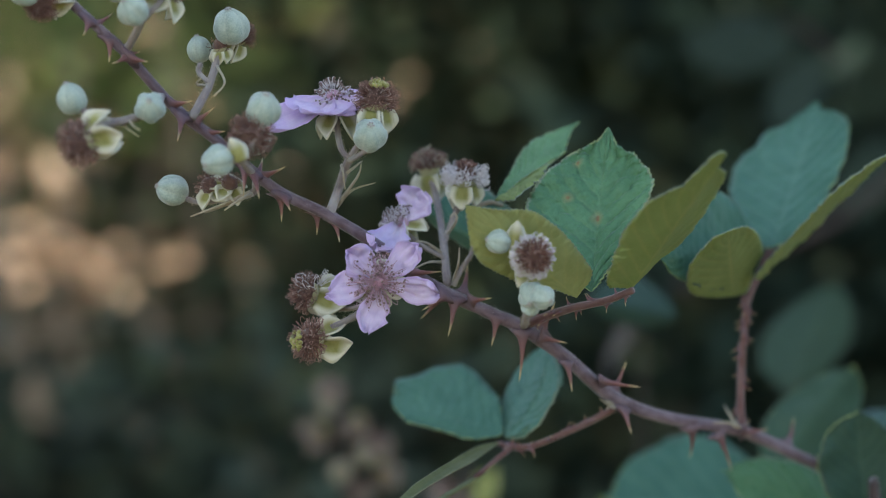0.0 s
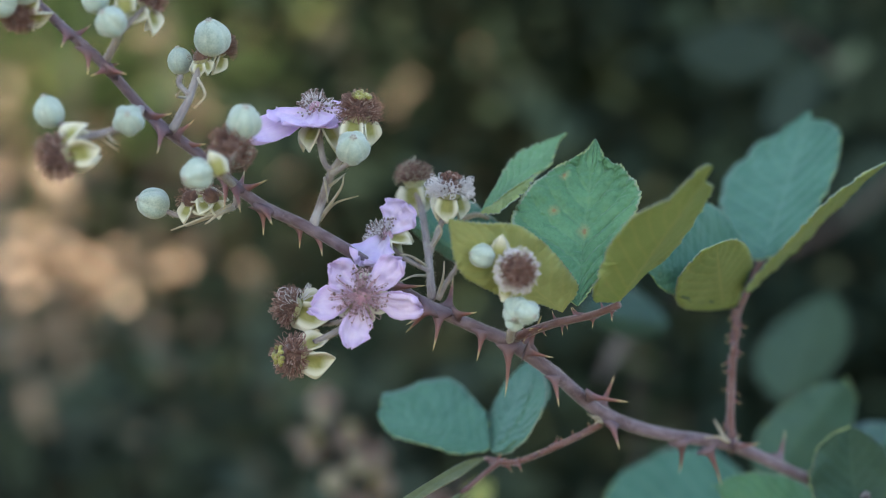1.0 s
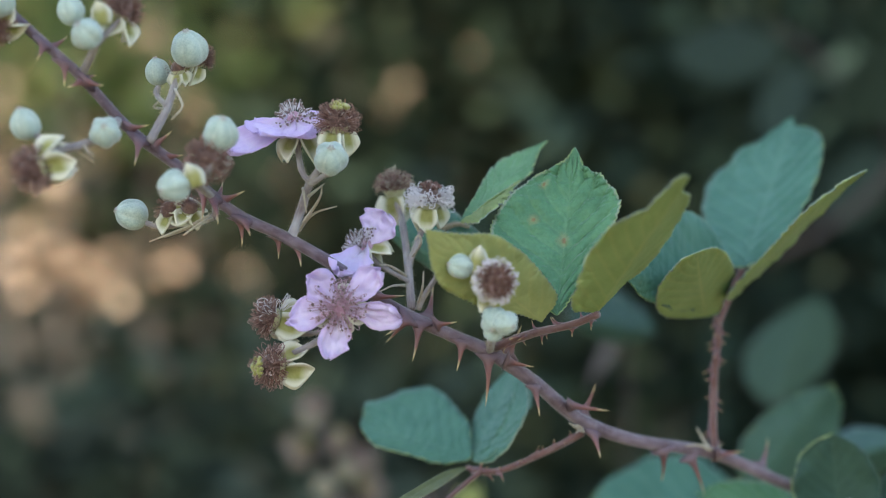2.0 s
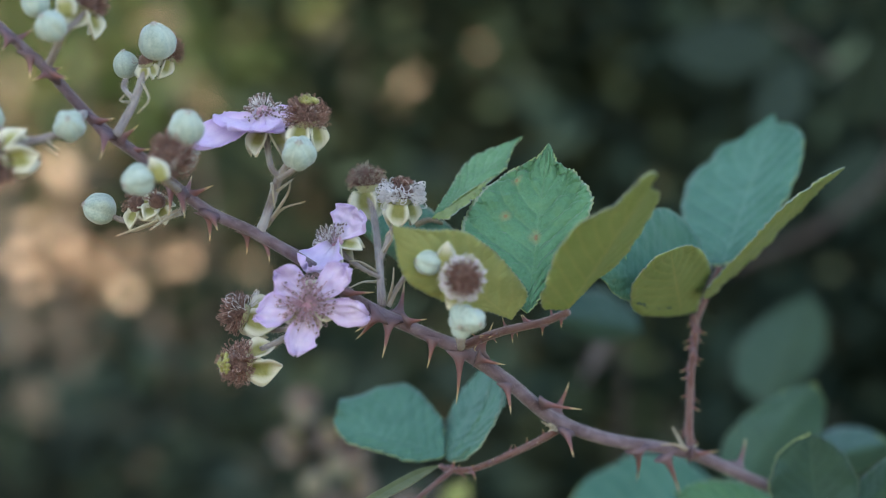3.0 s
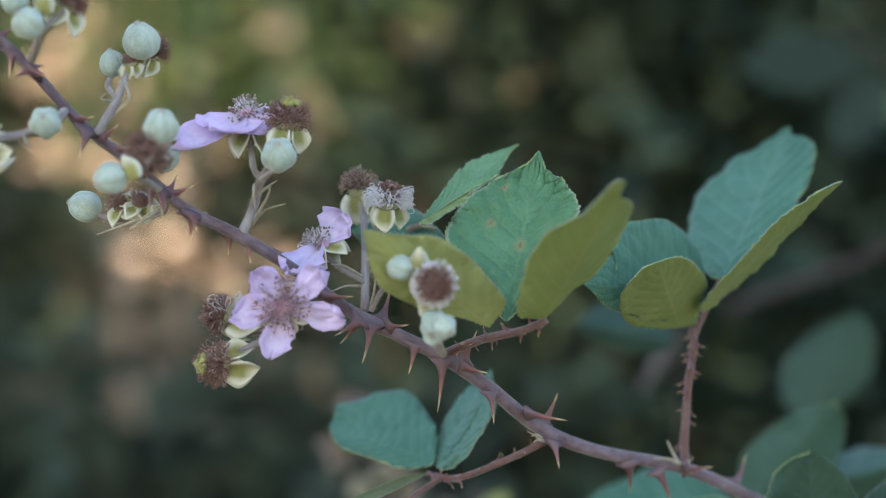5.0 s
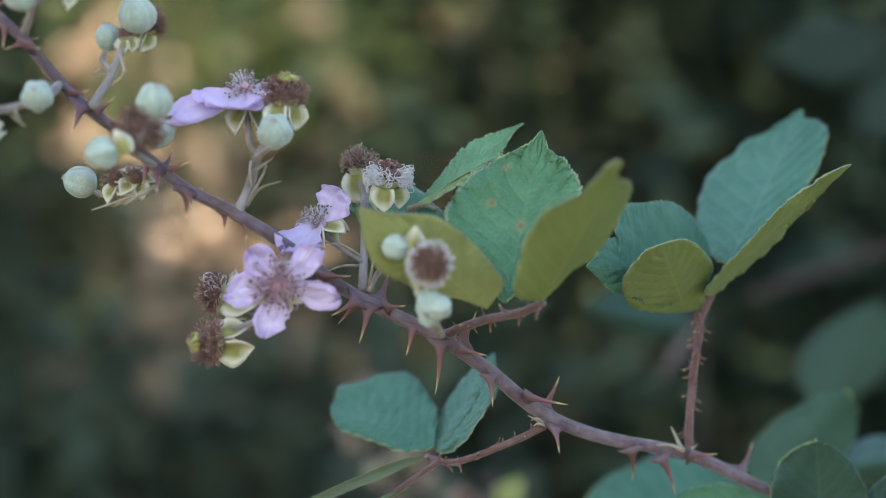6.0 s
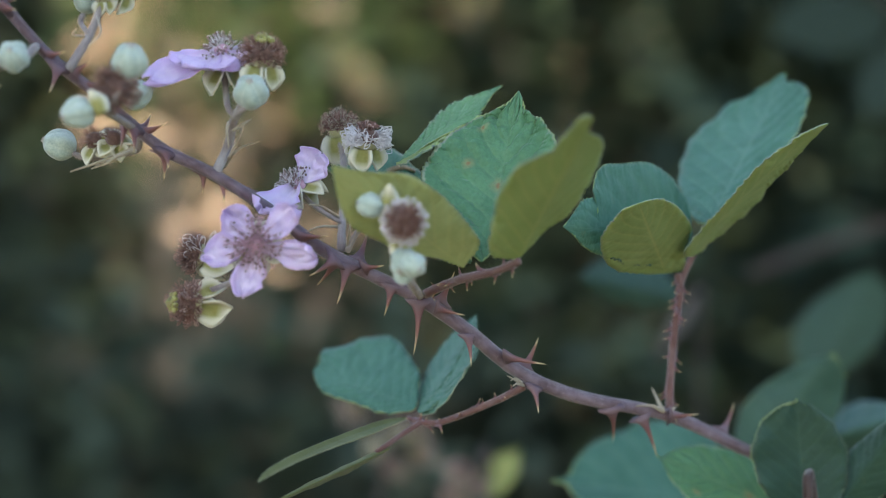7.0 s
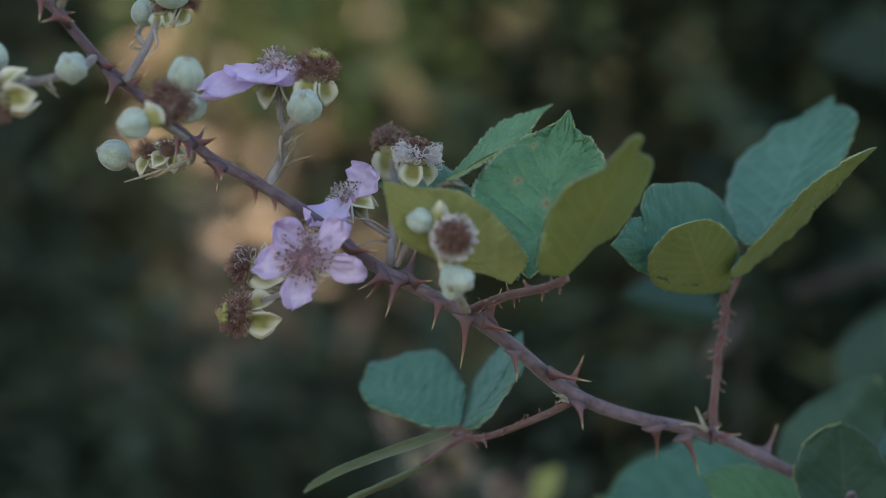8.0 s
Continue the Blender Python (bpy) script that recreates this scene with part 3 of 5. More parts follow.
def open_flower(parent, at, axis, size, petals, seed=0, sepal_lean=-30, turn=0.0, wide=80, reach=0.40, drop=0.1, crinkle=0.11, filament=STAMEN_LIVE, dome=0.12):
    """A five-petalled bramble blossom. petals: the angle round the axis (90 is upwards), how far each lifts, its length and width as shares of size; or the place of its tip, its width, its roll."""
    a = unit(axis)
    t = np.array((0.0, 0.0, 1.0) if abs(a[2]) < 0.9 else (0.0, 1.0, 0.0))
    t = unit(t - a * t.dot(a))
    s = np.cross(t, a)
    at = np.array(at, dtype=float)
    body = part("flower", turned(at, axis, [(-size * 0.16, size * 0.07), (-size * 0.08, size * 0.16), (0, size * 0.17), (size * 0.10, size * 0.16), (size * 0.17, size * 0.03)], 14), STAMEN_LIVE, parent, "lilac five-petalled bramble blossom")
    rng = np.random.default_rng(seed)
    for k, row in enumerate(petals):
        angle, lift, long, broad, *roll = (*row, 0)
        if isinstance(angle, tuple):
            reach_to = np.array(angle) - at
            roll, broad = [long], lift
            long = np.linalg.norm(reach_to) / size - 0.12
            o = unit(reach_to)
            lift = math.degrees(math.asin(np.clip(o.dot(a), -0.95, 0.95)))
            o = unit(o - a * o.dot(a))
        else:
            o = math.cos(radians(angle)) * s + math.sin(radians(angle)) * t
        l = radians(lift)
        out = o * math.cos(l) + a * math.sin(l)
        face = a * math.cos(l) - o * math.sin(l)
        if roll:
            face = face * math.cos(radians(roll[0])) + np.cross(out, face) * math.sin(radians(roll[0]))
        part("petal", petal(at + o * size * 0.13, out, face, size * long, size * broad, 0.13, seed * 7 + k, size * crinkle), PETAL, body)
    part("stamen_tuft", threads(at, axis, size * dome, size * reach, 165, wide, 0.3, size * 0.007, seed, size * 0.025), [filament, ANTHER], body, "crowd of fine stamens with dark tips")
    sepals(body, at - a * size * drop, axis, size * 0.15, size * 0.47, size * 0.42, sepal_lean, seed + 3, 5, turn + 0.6)
    return body


def faded_flower(parent, at, axis, size, seed=0, pale=False, green=True, lean=-20, count=260, wide=105, reach=0.50, sep=1.0, skin=SEPAL):
    """A blossom that has dropped its petals: a dome of withered stamens over cream-edged sepals."""
    a, s, t = frame_of(axis)
    at = np.array(at, dtype=float)
    cup = turned(at, axis, [(-size * 0.55, size * 0.16), (-size * 0.35, size * 0.45), (-size * 0.1, size * 0.56), (size * 0.2, size * 0.5), (size * 0.45, size * 0.3), (size * 0.55, size * 0.08)], 16)
    cup = (*cup[:3], [0 if k < 32 else 1 for k in range(len(cup[1]))])
    body = part("faded_flower", cup, [RECEPTACLE if skin is SEPAL else skin, CORE_DRY], parent, "withered bramble blossom without petals")
    if pale:
        part("stamen_tuft", threads(at - a * size * 0.1, axis, size * 0.74, size * reach, count, wide, 0.9, size * 0.027, seed, 0.0, 0.3), STAMEN_PALE, body, "ring of curled whitish stamens")
        part("stamen_tuft", threads(at, axis, size * 0.70, size * 0.26, 90, 36, 0.7, size * 0.026, seed + 1, size * 0.04), [STAMEN_DRY, STAMEN_DRY], body, "shrivelled brown stamens")
    else:
        part("stamen_tuft", threads(at, axis, size * 0.60, size * reach, int(count * 1.35), wide, 0.55, size * 0.017, seed, size * 0.03), [STAMEN_DRY, STAMEN_DRY], body, "shrivelled brown stamens")
    if green:
        bumps = []
        rng = np.random.default_rng(seed)
        for i in range(36):
            r = size * 0.42 * math.sqrt(rng.uniform(0, 1))
            q = rng.uniform(0, 2 * math.pi)
            p = at + a * (size * 0.90 - r * 0.6) + r * (math.cos(q) * s + math.sin(q) * t)
            w = size * 0.09
            bumps.append(turned(p, a, [(-w, w * 0.4), (-w * 0.4, w), (w * 0.4, w), (w, w * 0.35)], 7))
        part("carpel_cluster", merged(bumps), CARPEL if not pale else STAMEN_DRY, body, "cluster of young carpels")
    sepals(body, at - a * size * 0.42, axis, size * 0.45, size * 1.2 * sep, size * 1.2 * sep, lean, seed + 5, skin=skin)
    return body


def leaf_cloud(centre, half, count, size, seed, clumps=9):
    """Many small folded leaves, gathered in uneven clumps inside an ellipsoid; returns a mesh shape."""
    rng = np.random.default_rng(seed)
    c = rng.normal(size=(clumps, 3))
    c /= np.linalg.norm(c, axis=1)[:, None]
    c *= rng.uniform(0.25, 0.85, (clumps, 1))
    which = rng.integers(0, clumps, count)
    p = c[which] + rng.normal(size=(count, 3)) * 0.24 * rng.uniform(0.6, 1.4, (clumps, 1))[which]
    p = p * np.array(half) + np.array(centre)
    d = rng.normal(size=(count, 3)) * (1, 1, 0.55) + (0, 0, -0.25)
    d /= np.linalg.norm(d, axis=1)[:, None]
    n = rng.normal(size=(count, 3)) * 0.6 + (0, 0, 1.0)
    s = np.cross(d, n)
    s /= np.linalg.norm(s, axis=1)[:, None]
    n = np.cross(s, d)
    l = size * rng.uniform(0.6, 1.25, (count, 1))
    w = l * rng.uniform(0.27, 0.36, (count, 1))
    tilt = n * w * 0.35
    v = np.stack([p, p + d * l * 0.4 + s * w + tilt, p + d * l * 0.42 - n * w * 0.1, p + d * l * 0.4 - s * w + tilt, p + d * l], 1).reshape(-1, 3)
    k = (np.arange(count) * 5)[:, None]
    f = np.concatenate([k + (0, 1, 2), k + (1, 4, 2), k + (0, 2, 3), k + (2, 4, 3)], 0)
    uv = np.tile(np.array([(0, .5), (.4, 1), (.4, .5), (.4, 0), (1, .5)]), (count, 1))
    return v.tolist(), f.tolist(), uv.tolist(), None

# ---- ground ----


def build_ground():
    """One sheet to the horizon, rough near the camera."""
    n = 60
    xs = [math.copysign(abs(t) ** 3, t) * 400 for t in np.linspace(-1, 1, n)]
    verts = [(x, y, 0.08 * noise.noise(Vector((x * 0.8, y * 0.8, 0))) if abs(x) + abs(y) < 20 else 0.0) for y in xs for x in xs]
    faces = [(j * n + i, j * n + i + 1, (j + 1) * n + i + 1, (j + 1) * n + i) for j in range(n - 1) for i in range(n - 1)]
    ob = part("ground", (verts, faces, [(v[0], v[1]) for v in verts], None), GROUND, None)
    return tagged(ob, "brown soil with dry leaf litter", "ground", kind="structure")


build_ground()

# ---- shrubs and trees round the place ----


def shrub(at, half, count, leaf, mat, label, seed, stems=5, clumps=10, name="shrub"):
    """A bush from the ground up: bent stems and a crown of small leaves."""
    at = np.array(at, dtype=float)
    foot = (at[0], at[1], 0.0)
    ob = holder(name, foot, label, name.replace("_", " "), "shrubs behind the bramble")
    rng = np.random.default_rng(seed)
    for i in range(stems):
        top = at + np.array(half) * rng.uniform(-0.7, 0.7, 3)
        root = np.array(foot) + (*rng.uniform(-0.12, 0.12, 2), -0.05)
        bow = (root + top) / 2 + rng.uniform(-0.15, 0.15, 3)
        part("stem", rod([root, bow, top], 0.012, 0.003, 10, 6, 0.05, i), TWIG, ob)
    crown = part("crown", leaf_cloud(at, half, count, leaf, seed, clumps=clumps), mat, ob)
    crown["kind"] = "stuff"
    return ob


def shade_tree(foot, crown_at, half, count, seed):
    """An unseen tree, added so that its crown keeps sun and sky off the place below."""
    ob = holder("tree", foot, "unseen leafy tree added to block sun and sky", "tree")
    foot, c = np.array(foot, dtype=float), np.array(crown_at, dtype=float)
    rng = np.random.default_rng(seed)
    fork = foot + (c - foot) * 0.55
    part("trunk", rod([foot - (0, 0, 0.2), foot + (fork - foot) * 0.5 + (0.1, 0.05, 0), fork, c], 0.20, 0.06, 18, 12, 0.05, seed), TWIG, ob)
    for i in range(7):
        top = c + np.array(half) * rng.uniform(-0.7, 0.7, 3)
        part("limb", rod([fork, (fork + top) / 2 + (0, 0, 0.25), top], 0.07, 0.015, 10, 7, 0.05, i), TWIG, ob)
    crown = part("crown", leaf_cloud(c, half, count, 0.13, seed, clumps=26), CROWN_GREEN, ob)
    crown["kind"] = "stuff"
    return ob


# Both added out of view: one shades the bramble, one darkens the thicket.
shade_tree((-3.6, -4.4, 0), (-2.4, -2.7, 4.9), (2.3, 2.7, 0.7), 15000, 5)
shade_tree((2.6, 3.9, 0), (1.3, 3.2, 3.7), (1.9, 2.3, 0.6), 9000, 6)

# Unseen shrubs at both sides, added to block light from the low sky.
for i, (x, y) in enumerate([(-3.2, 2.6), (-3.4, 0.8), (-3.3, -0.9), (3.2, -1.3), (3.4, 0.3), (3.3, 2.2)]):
    shrub((x, y, 0.75), (1.05, 0.85, 0.85), 2500, 0.12, CROWN_DARK, "tall green hedge shrub darkened as in shade", 200 + i, 4, 22, "hedge_shrub")
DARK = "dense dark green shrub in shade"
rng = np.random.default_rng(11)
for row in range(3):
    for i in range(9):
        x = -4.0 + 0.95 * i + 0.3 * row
        shrub((x, 6.4 + 1.0 * row + rng.uniform(-0.3, 0.4), 1.5), (0.85, 0.6, 1.7), 6000, 0.11, CROWN_DARK, "tall green hedge shrub darkened as in shade", 100 + i + 20 * row, 4, 26, "hedge_shrub")


def dry_shrub(foot, heads, seed):
    """A withered bush in the sun: bare stems that carry small bunches of tan leaves. heads: place, number of leaves, spread."""
    ob = holder("dry_shrub", foot, "dry sunlit shrub with withered tan leaves", "dry shrub", "dry shrubs in the sun")
    for i, (at, count, spread) in enumerate(heads):
        at = np.array(at)
        root = np.array(foot) + (0.02 * math.cos(i * 2.4), 0.02 * math.sin(i * 2.4), -0.03)
        part("stem", rod([root, root * 0.6 + at * 0.4 + (0, 0.05, 0.1), at], 0.006, 0.002, 10, 5, 0.05, i), TWIG, ob)
        bunch = part("dry_foliage", leaf_cloud(at, (spread, spread, spread), count, 0.07, seed + i, clumps=5), CROWN_DRY, ob)
        bunch["kind"] = "stuff"
    return ob


dry_shrub((-0.85, 4.3, 0.0), [((-0.8327, 4.2000, 1.0267), 11, 0.02), ((-0.7667, 4.2000, 0.9911), 14, 0.02), ((-0.7134, 4.2000, 0.9276), 18, 0.022), ((-0.5535, 4.2000, 0.9632), 9, 0.015), ((-0.5636, 4.2000, 0.9251), 6, 0.015), ((-0.8619, 4.2000, 0.9505), 5, 0.03),
                              ((-0.8175, 4.2000, 1.1282), 7, 0.03), ((-0.8873, 4.2000, 1.0647), 4, 0.04), ((-0.6715, 4.2000, 1.0013), 4, 0.02)], 300)
dry_shrub((-1.25, 5.4, 0.0), [((-1.0614, 5.2000, 1.5870), 26, 0.06), ((-1.0229, 5.2000, 1.4945), 20, 0.05), ((-0.7456, 5.2000, 1.6054), 10, 0.02), ((-0.8612, 5.2000, 1.2634), 12, 0.03), ((-0.8766, 5.2000, 1.3482), 7, 0.05), ((-1.1154, 5.2000, 1.3867), 26, 0.07), ((-1.1924, 5.2000, 1.2326), 26, 0.07),
                              ((-0.5916, 5.2000, 1.4021), 8, 0.03), ((-0.6301, 5.2000, 1.3713), 4, 0.03), ((-1.3156, 5.2000, 1.4791), 55, 0.14), ((-1.3773, 5.2000, 1.2634), 30, 0.13), ((-1.2540, 5.2000, 1.6332), 40, 0.1), ((-1.0352, 5.1000, 1.2437), 8, 0.05)], 340)
dry_shrub((-0.45, 5.0, 0.0), [((-0.4712, 4.8000, 0.9585), 4, 0.02), ((-0.4282, 4.8000, 0.9227), 5, 0.02), ((-0.3208, 4.8000, 1.1590), 5, 0.03), ((-0.5571, 4.8000, 0.6148), 5, 0.02)], 380)
dry_shrub((0.05, 5.3, 0.0), [((-0.0431, 5.0000, 1.4474), 10, 0.025), ((0.0981, 5.0000, 1.5589), 6, 0.04), ((-0.0505, 5.0000, 1.3731), 4, 0.03), ((-0.3209, 4.6000, 1.5365), 2, 0.03), ((0.1427, 5.0000, 1.5143), 4, 0.03), ((-0.0728, 5.0000, 1.2765), 4, 0.04)], 420)
shrub((-0.75, 4.6, 1.55), (0.5, 0.3, 0.35), 900, 0.06, CROWN_GREEN, "sunlit olive green shrub", 22, 6, 8)
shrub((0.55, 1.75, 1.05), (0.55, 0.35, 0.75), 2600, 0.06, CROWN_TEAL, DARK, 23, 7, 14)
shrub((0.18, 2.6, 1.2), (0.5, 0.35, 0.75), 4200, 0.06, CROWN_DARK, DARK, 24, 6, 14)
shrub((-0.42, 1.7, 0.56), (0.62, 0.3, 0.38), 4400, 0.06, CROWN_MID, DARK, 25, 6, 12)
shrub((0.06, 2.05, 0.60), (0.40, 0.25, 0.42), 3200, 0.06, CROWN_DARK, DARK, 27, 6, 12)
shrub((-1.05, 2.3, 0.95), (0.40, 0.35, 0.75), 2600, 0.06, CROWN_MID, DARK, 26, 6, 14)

# ---- the bramble spray ----
spray = holder("bramble_spray", (0.1053, 0.0600, 0.9266), "thorny purple bramble spray with lilac blossoms, buds and green leaves", "bramble")

MAIN = [(-0.1170, -0.0480, 1.0649), (-0.1045, -0.0460, 1.0545), (-0.0951, -0.0430, 1.0457), (-0.0868, -0.0400, 1.0379), (-0.0770, -0.0340, 1.0266), (-0.0674, -0.0295, 1.0189), (-0.0551, -0.0245, 1.0084), (-0.0430, -0.0210, 1.0024),
        (-0.0301, -0.0165, 0.9942), (-0.0203, -0.0120, 0.9867), (-0.0056, -0.0100, 0.9796), (0.0021, -0.0080, 0.9760), (0.0125, -0.0020, 0.9686), (0.0238, 0.0090, 0.9591), (0.0374, 0.0180, 0.9533), (0.0590, 0.0310, 0.9484), (0.0762, 0.0420, 0.9405), (0.0921, 0.0520, 0.9328), (0.1153, 0.0660, 0.9191)]
RADII = [1.3, 1.3, 1.35, 1.4, 1.5, 1.55, 1.6, 1.65, 1.75, 1.85, 1.9, 2.1, 2.1, 2.05, 2.0, 1.95, 1.95, 1.95, 2.0]
main_line = spline([(*p, r * 0.785 / 1000) for p, r in zip(MAIN, RADII)], 130)
stem = part("stem", tube(main_line, 12, 0.035, 3), STEM, spray, "purple-grey downy stem")


def down(line, count, length, seed):
    """Short fine hairs that stand off a stem."""
    rng = np.random.default_rng(seed)
    line = np.array(line)
    verts, faces, uvs = [], [], []
    for i in range(count):
        k = int(rng.uniform(1, len(line) - 1.01))
        f = rng.uniform()
        p = line[k] * (1 - f) + line[min(k + 1, len(line) - 1)] * f
        along = unit(line[k, :3] - line[k - 1, :3])
        q = rng.normal(size=3)
        q = unit(q - along * q.dot(along))
        foot = p[:3] + q * p[3] * 0.97
        top = foot + q * length * rng.uniform(0.5, 1.3) + rng.normal(size=3) * length * 0.35
        s = np.cross(along, q) * 0.000028
        r = along * 0.000028
        m = len(verts)
        verts += [foot + s, foot - s * 0.5 + r, foot - s * 0.5 - r, top]
        faces += [(m, m + 1, m + 3), (m + 1, m + 2, m + 3), (m + 2, m, m + 3)]
        uvs += [(0, 0), (0, 0.5), (0, 1), (1, 0.5)]
    return verts, faces, uvs, None


fuzz = part("stem_down", down(main_line, 5200, 0.00045, 8), STALK, stem, "fine pale hairs")
fuzz["kind"] = "stuff"


def near_stem(p):
    """The stem's nearest point and its direction there."""
    d = np.linalg.norm(main_line[:, :3] - np.array(p), axis=1)
    i = int(np.clip(d.argmin(), 1, len(main_line) - 2))
    return main_line[i, :3], main_line[i + 1, :3] - main_line[i - 1, :3]


def prickles(parent, rows, radius):
    for base, tip in rows:
        foot, along = near_stem(base)
        part("thorn", thorn(np.array(base) * 0.6 + foot * 0.4, tip, min(radius * np.linalg.norm(np.subtract(tip, base)) ** 0.5 * 10, 0.00115), along), THORN, parent)


prickles(stem, [
    ((-0.0142, -0.0140, 0.9830), (-0.0161, -0.0160, 0.9748)), ((-0.0167, -0.0160, 0.9843), (-0.0221, -0.0190, 0.9808)), ((-0.0175, -0.0080, 0.9837), (-0.0223, -0.0040, 0.9785)), ((-0.0046, -0.0110, 0.9789), (-0.0060, -0.0120, 0.9723)),
    ((0.0014, -0.0100, 0.9755), (0.0005, -0.0090, 0.9637)), ((0.0061, -0.0120, 0.9740), (0.0118, -0.0095, 0.9728)), ((0.0119, -0.0040, 0.9677), (0.0132, -0.0050, 0.9611)), ((0.0218, 0.0020, 0.9631), (0.0299, 0.0000, 0.9618)),
    ((0.0238, 0.0120, 0.9610), (0.0277, 0.0110, 0.9674)), ((0.0268, 0.0100, 0.9548), (0.0283, 0.0060, 0.9501)), ((0.0449, 0.0200, 0.9500), (0.0456, 0.0300, 0.9417)), ((0.0525, 0.0260, 0.9475), (0.0563, 0.0310, 0.9383)),
    ((0.0595, 0.0270, 0.9484), (0.0658, 0.0300, 0.9491)), ((0.0716, 0.0400, 0.9442), (0.0755, 0.0490, 0.9506)), ((-0.0126, -0.0090, 0.9845), (-0.0112, -0.0020, 0.9918)), ((-0.0252, -0.0160, 0.9890), (-0.0177, -0.0210, 0.9897)),
    ((-0.0107, -0.0140, 0.9836), (-0.0060, -0.0150, 0.9835)), ((-0.0547, -0.0230, 1.0076), (-0.0538, -0.0240, 1.0011)), ((-0.0534, -0.0260, 1.0066), (-0.0514, -0.0310, 1.0034)), ((-0.0467, -0.0190, 1.0033), (-0.0460, -0.0200, 0.9982)),
    ((-0.0423, -0.0180, 1.0014), (-0.0408, -0.0220, 0.9964)), ((-0.0585, -0.0250, 1.0113), (-0.0527, -0.0280, 1.0133)), ((-0.0598, -0.0220, 1.0120), (-0.0585, -0.0170, 1.0158)), ((-0.0618, -0.0280, 1.0137), (-0.0617, -0.0330, 1.0065)),
    ((-0.0597, -0.0290, 1.0118), (-0.0579, -0.0360, 1.0059)), ((-0.0769, -0.0360, 1.0265), (-0.0721, -0.0400, 1.0273)), ((-0.0723, -0.0330, 1.0233), (-0.0680, -0.0340, 1.0262)), ((-0.0749, -0.0360, 1.0243), (-0.0754, -0.0400, 1.0185)),
    ((-0.0857, -0.0420, 1.0369), (-0.0887, -0.0460, 1.0349)), ((-0.0847, -0.0420, 1.0362), (-0.0808, -0.0470, 1.0352)), ((-0.0863, -0.0390, 1.0380), (-0.0838, -0.0370, 1.0383)), ((-0.0355, -0.0130, 0.9981), (-0.0302, -0.0060, 1.0008)),
    ((-0.0928, -0.0430, 1.0432), (-0.0894, -0.0400, 1.0464)), ((-0.0937, -0.0440, 1.0441), (-0.0946, -0.0480, 1.0407)), ((-0.0501, -0.0190, 1.0058), (-0.0521, -0.0160, 1.0080)), ((0.0059, -0.0060, 0.9759), (0.0091, -0.0080, 0.9824)),
    ((-0.0900, -0.0420, 1.0407), (-0.0896, -0.0440, 1.0352)), ((-0.0698, -0.0300, 1.0210), (-0.0655, -0.0340, 1.0210)), ((-0.1010, -0.0460, 1.0516), (-0.0975, -0.0500, 1.0470)), ((-0.0979, -0.0440, 1.0488), (-0.0998, -0.0460, 1.0468))], 0.00138)


def stalk(pts, r0, r1, label="downy grey-green flower stalk", mat=STALK, name="flower_stalk", n=16):
    ob = part(name, rod([np.array(p) for p in pts], r0 * 0.88 / 1000, r1 * 0.88 / 1000, n, 9, 0.09, len(pts)), mat, spray, label)
    line = spline([(*p, (r0 + (r1 - r0) * i / (len(pts) - 1)) * 0.88 / 1000) for i, p in enumerate(pts)], 40)
    length = np.linalg.norm(np.diff(line[:, :3], axis=0), axis=1).sum()
    part("stalk_down", down(line, int(length * 32000), 0.00055, len(pts)), BRACT, ob, "fine pale hairs")["kind"] = "stuff"
    return ob


def bract(pts, r0=0.45, r1=0.12):
    return part("bract", rod([np.array(p) for p in pts], r0 / 1000, r1 / 1000, 10, 5, 0.1, 2), BRACT, spray, "thin dry bract")


def prickle_row(parent, pts, count, r, seed, mat=THORN):
    """Fine hooked prickles along a leaf stalk, spaced unevenly."""
    rng = np.random.default_rng(seed)
    line = spline(pts, 60)
    for i in range(count):
        k = int(np.clip(3 + 53 * (i + rng.uniform(0.0, 1.0)) / count, 3, 56))
        along = unit(line[k + 1, :3] - line[k - 1, :3])
        q = rng.normal(size=3)
        q = unit(q - along * q.dot(along))
        q = unit(q * (1, 0.5, 1))
        tall = rng.uniform(0.0007, 0.0021)
        part("prickle", thorn(line[k, :3] + q * r * 0.5, line[k, :3] + q * (r + tall) - along * tall * rng.uniform(0.4, 0.9), 0.00026 + 0.12 * tall, along, -0.3), mat, parent)


def leaf_stalk(pts, r0, r1, bristle, seed):
    ob = part("leaf", rod([np.array(p) for p in pts], r0 / 1000, r1 / 1000, 22, 8, 0.05, seed), PETIOLE, spray, "bramble leaf on a reddish prickly stalk")
    prickle_row(ob, pts, bristle, r0 / 1000, seed)
    return ob


# blossom and withered heads above the fork
stalk([(-0.0430, -0.0210, 1.0029), (-0.0410, -0.0180, 1.0087), (-0.0394, -0.0220, 1.0132), (-0.0379, -0.0250, 1.0162)], 1.25, 1.0)
stalk([(-0.0379, -0.0250, 1.0160), (-0.0353, -0.0270, 1.0199), (-0.0335, -0.0260, 1.0249)], 0.8, 0.9)
stalk([(-0.0385, -0.0240, 1.0150), (-0.0373, -0.0300, 1.0151), (-0.0346, -0.0330, 1.0166), (-0.0339, -0.0330, 1.0172)], 0.6, 0.7)
stalk([(-0.0382, -0.0250, 1.0152), (-0.0400, -0.0240, 1.0169), (-0.0409, -0.0220, 1.0201), (-0.0414, -0.0220, 1.0251), (-0.0417, -0.0220, 1.0282)], 0.7, 0.9)
bud(spray, (-0.0335, -0.0330, 1.0201), (0.05, -0.85, 0.48), 0.00392, 1)
faded_flower(spray, (-0.0321, -0.0280, 1.0282), (0.05, -0.25, 0.95), 0.0053, 2, green=True, lean=-74, wide=112, sep=0.9)
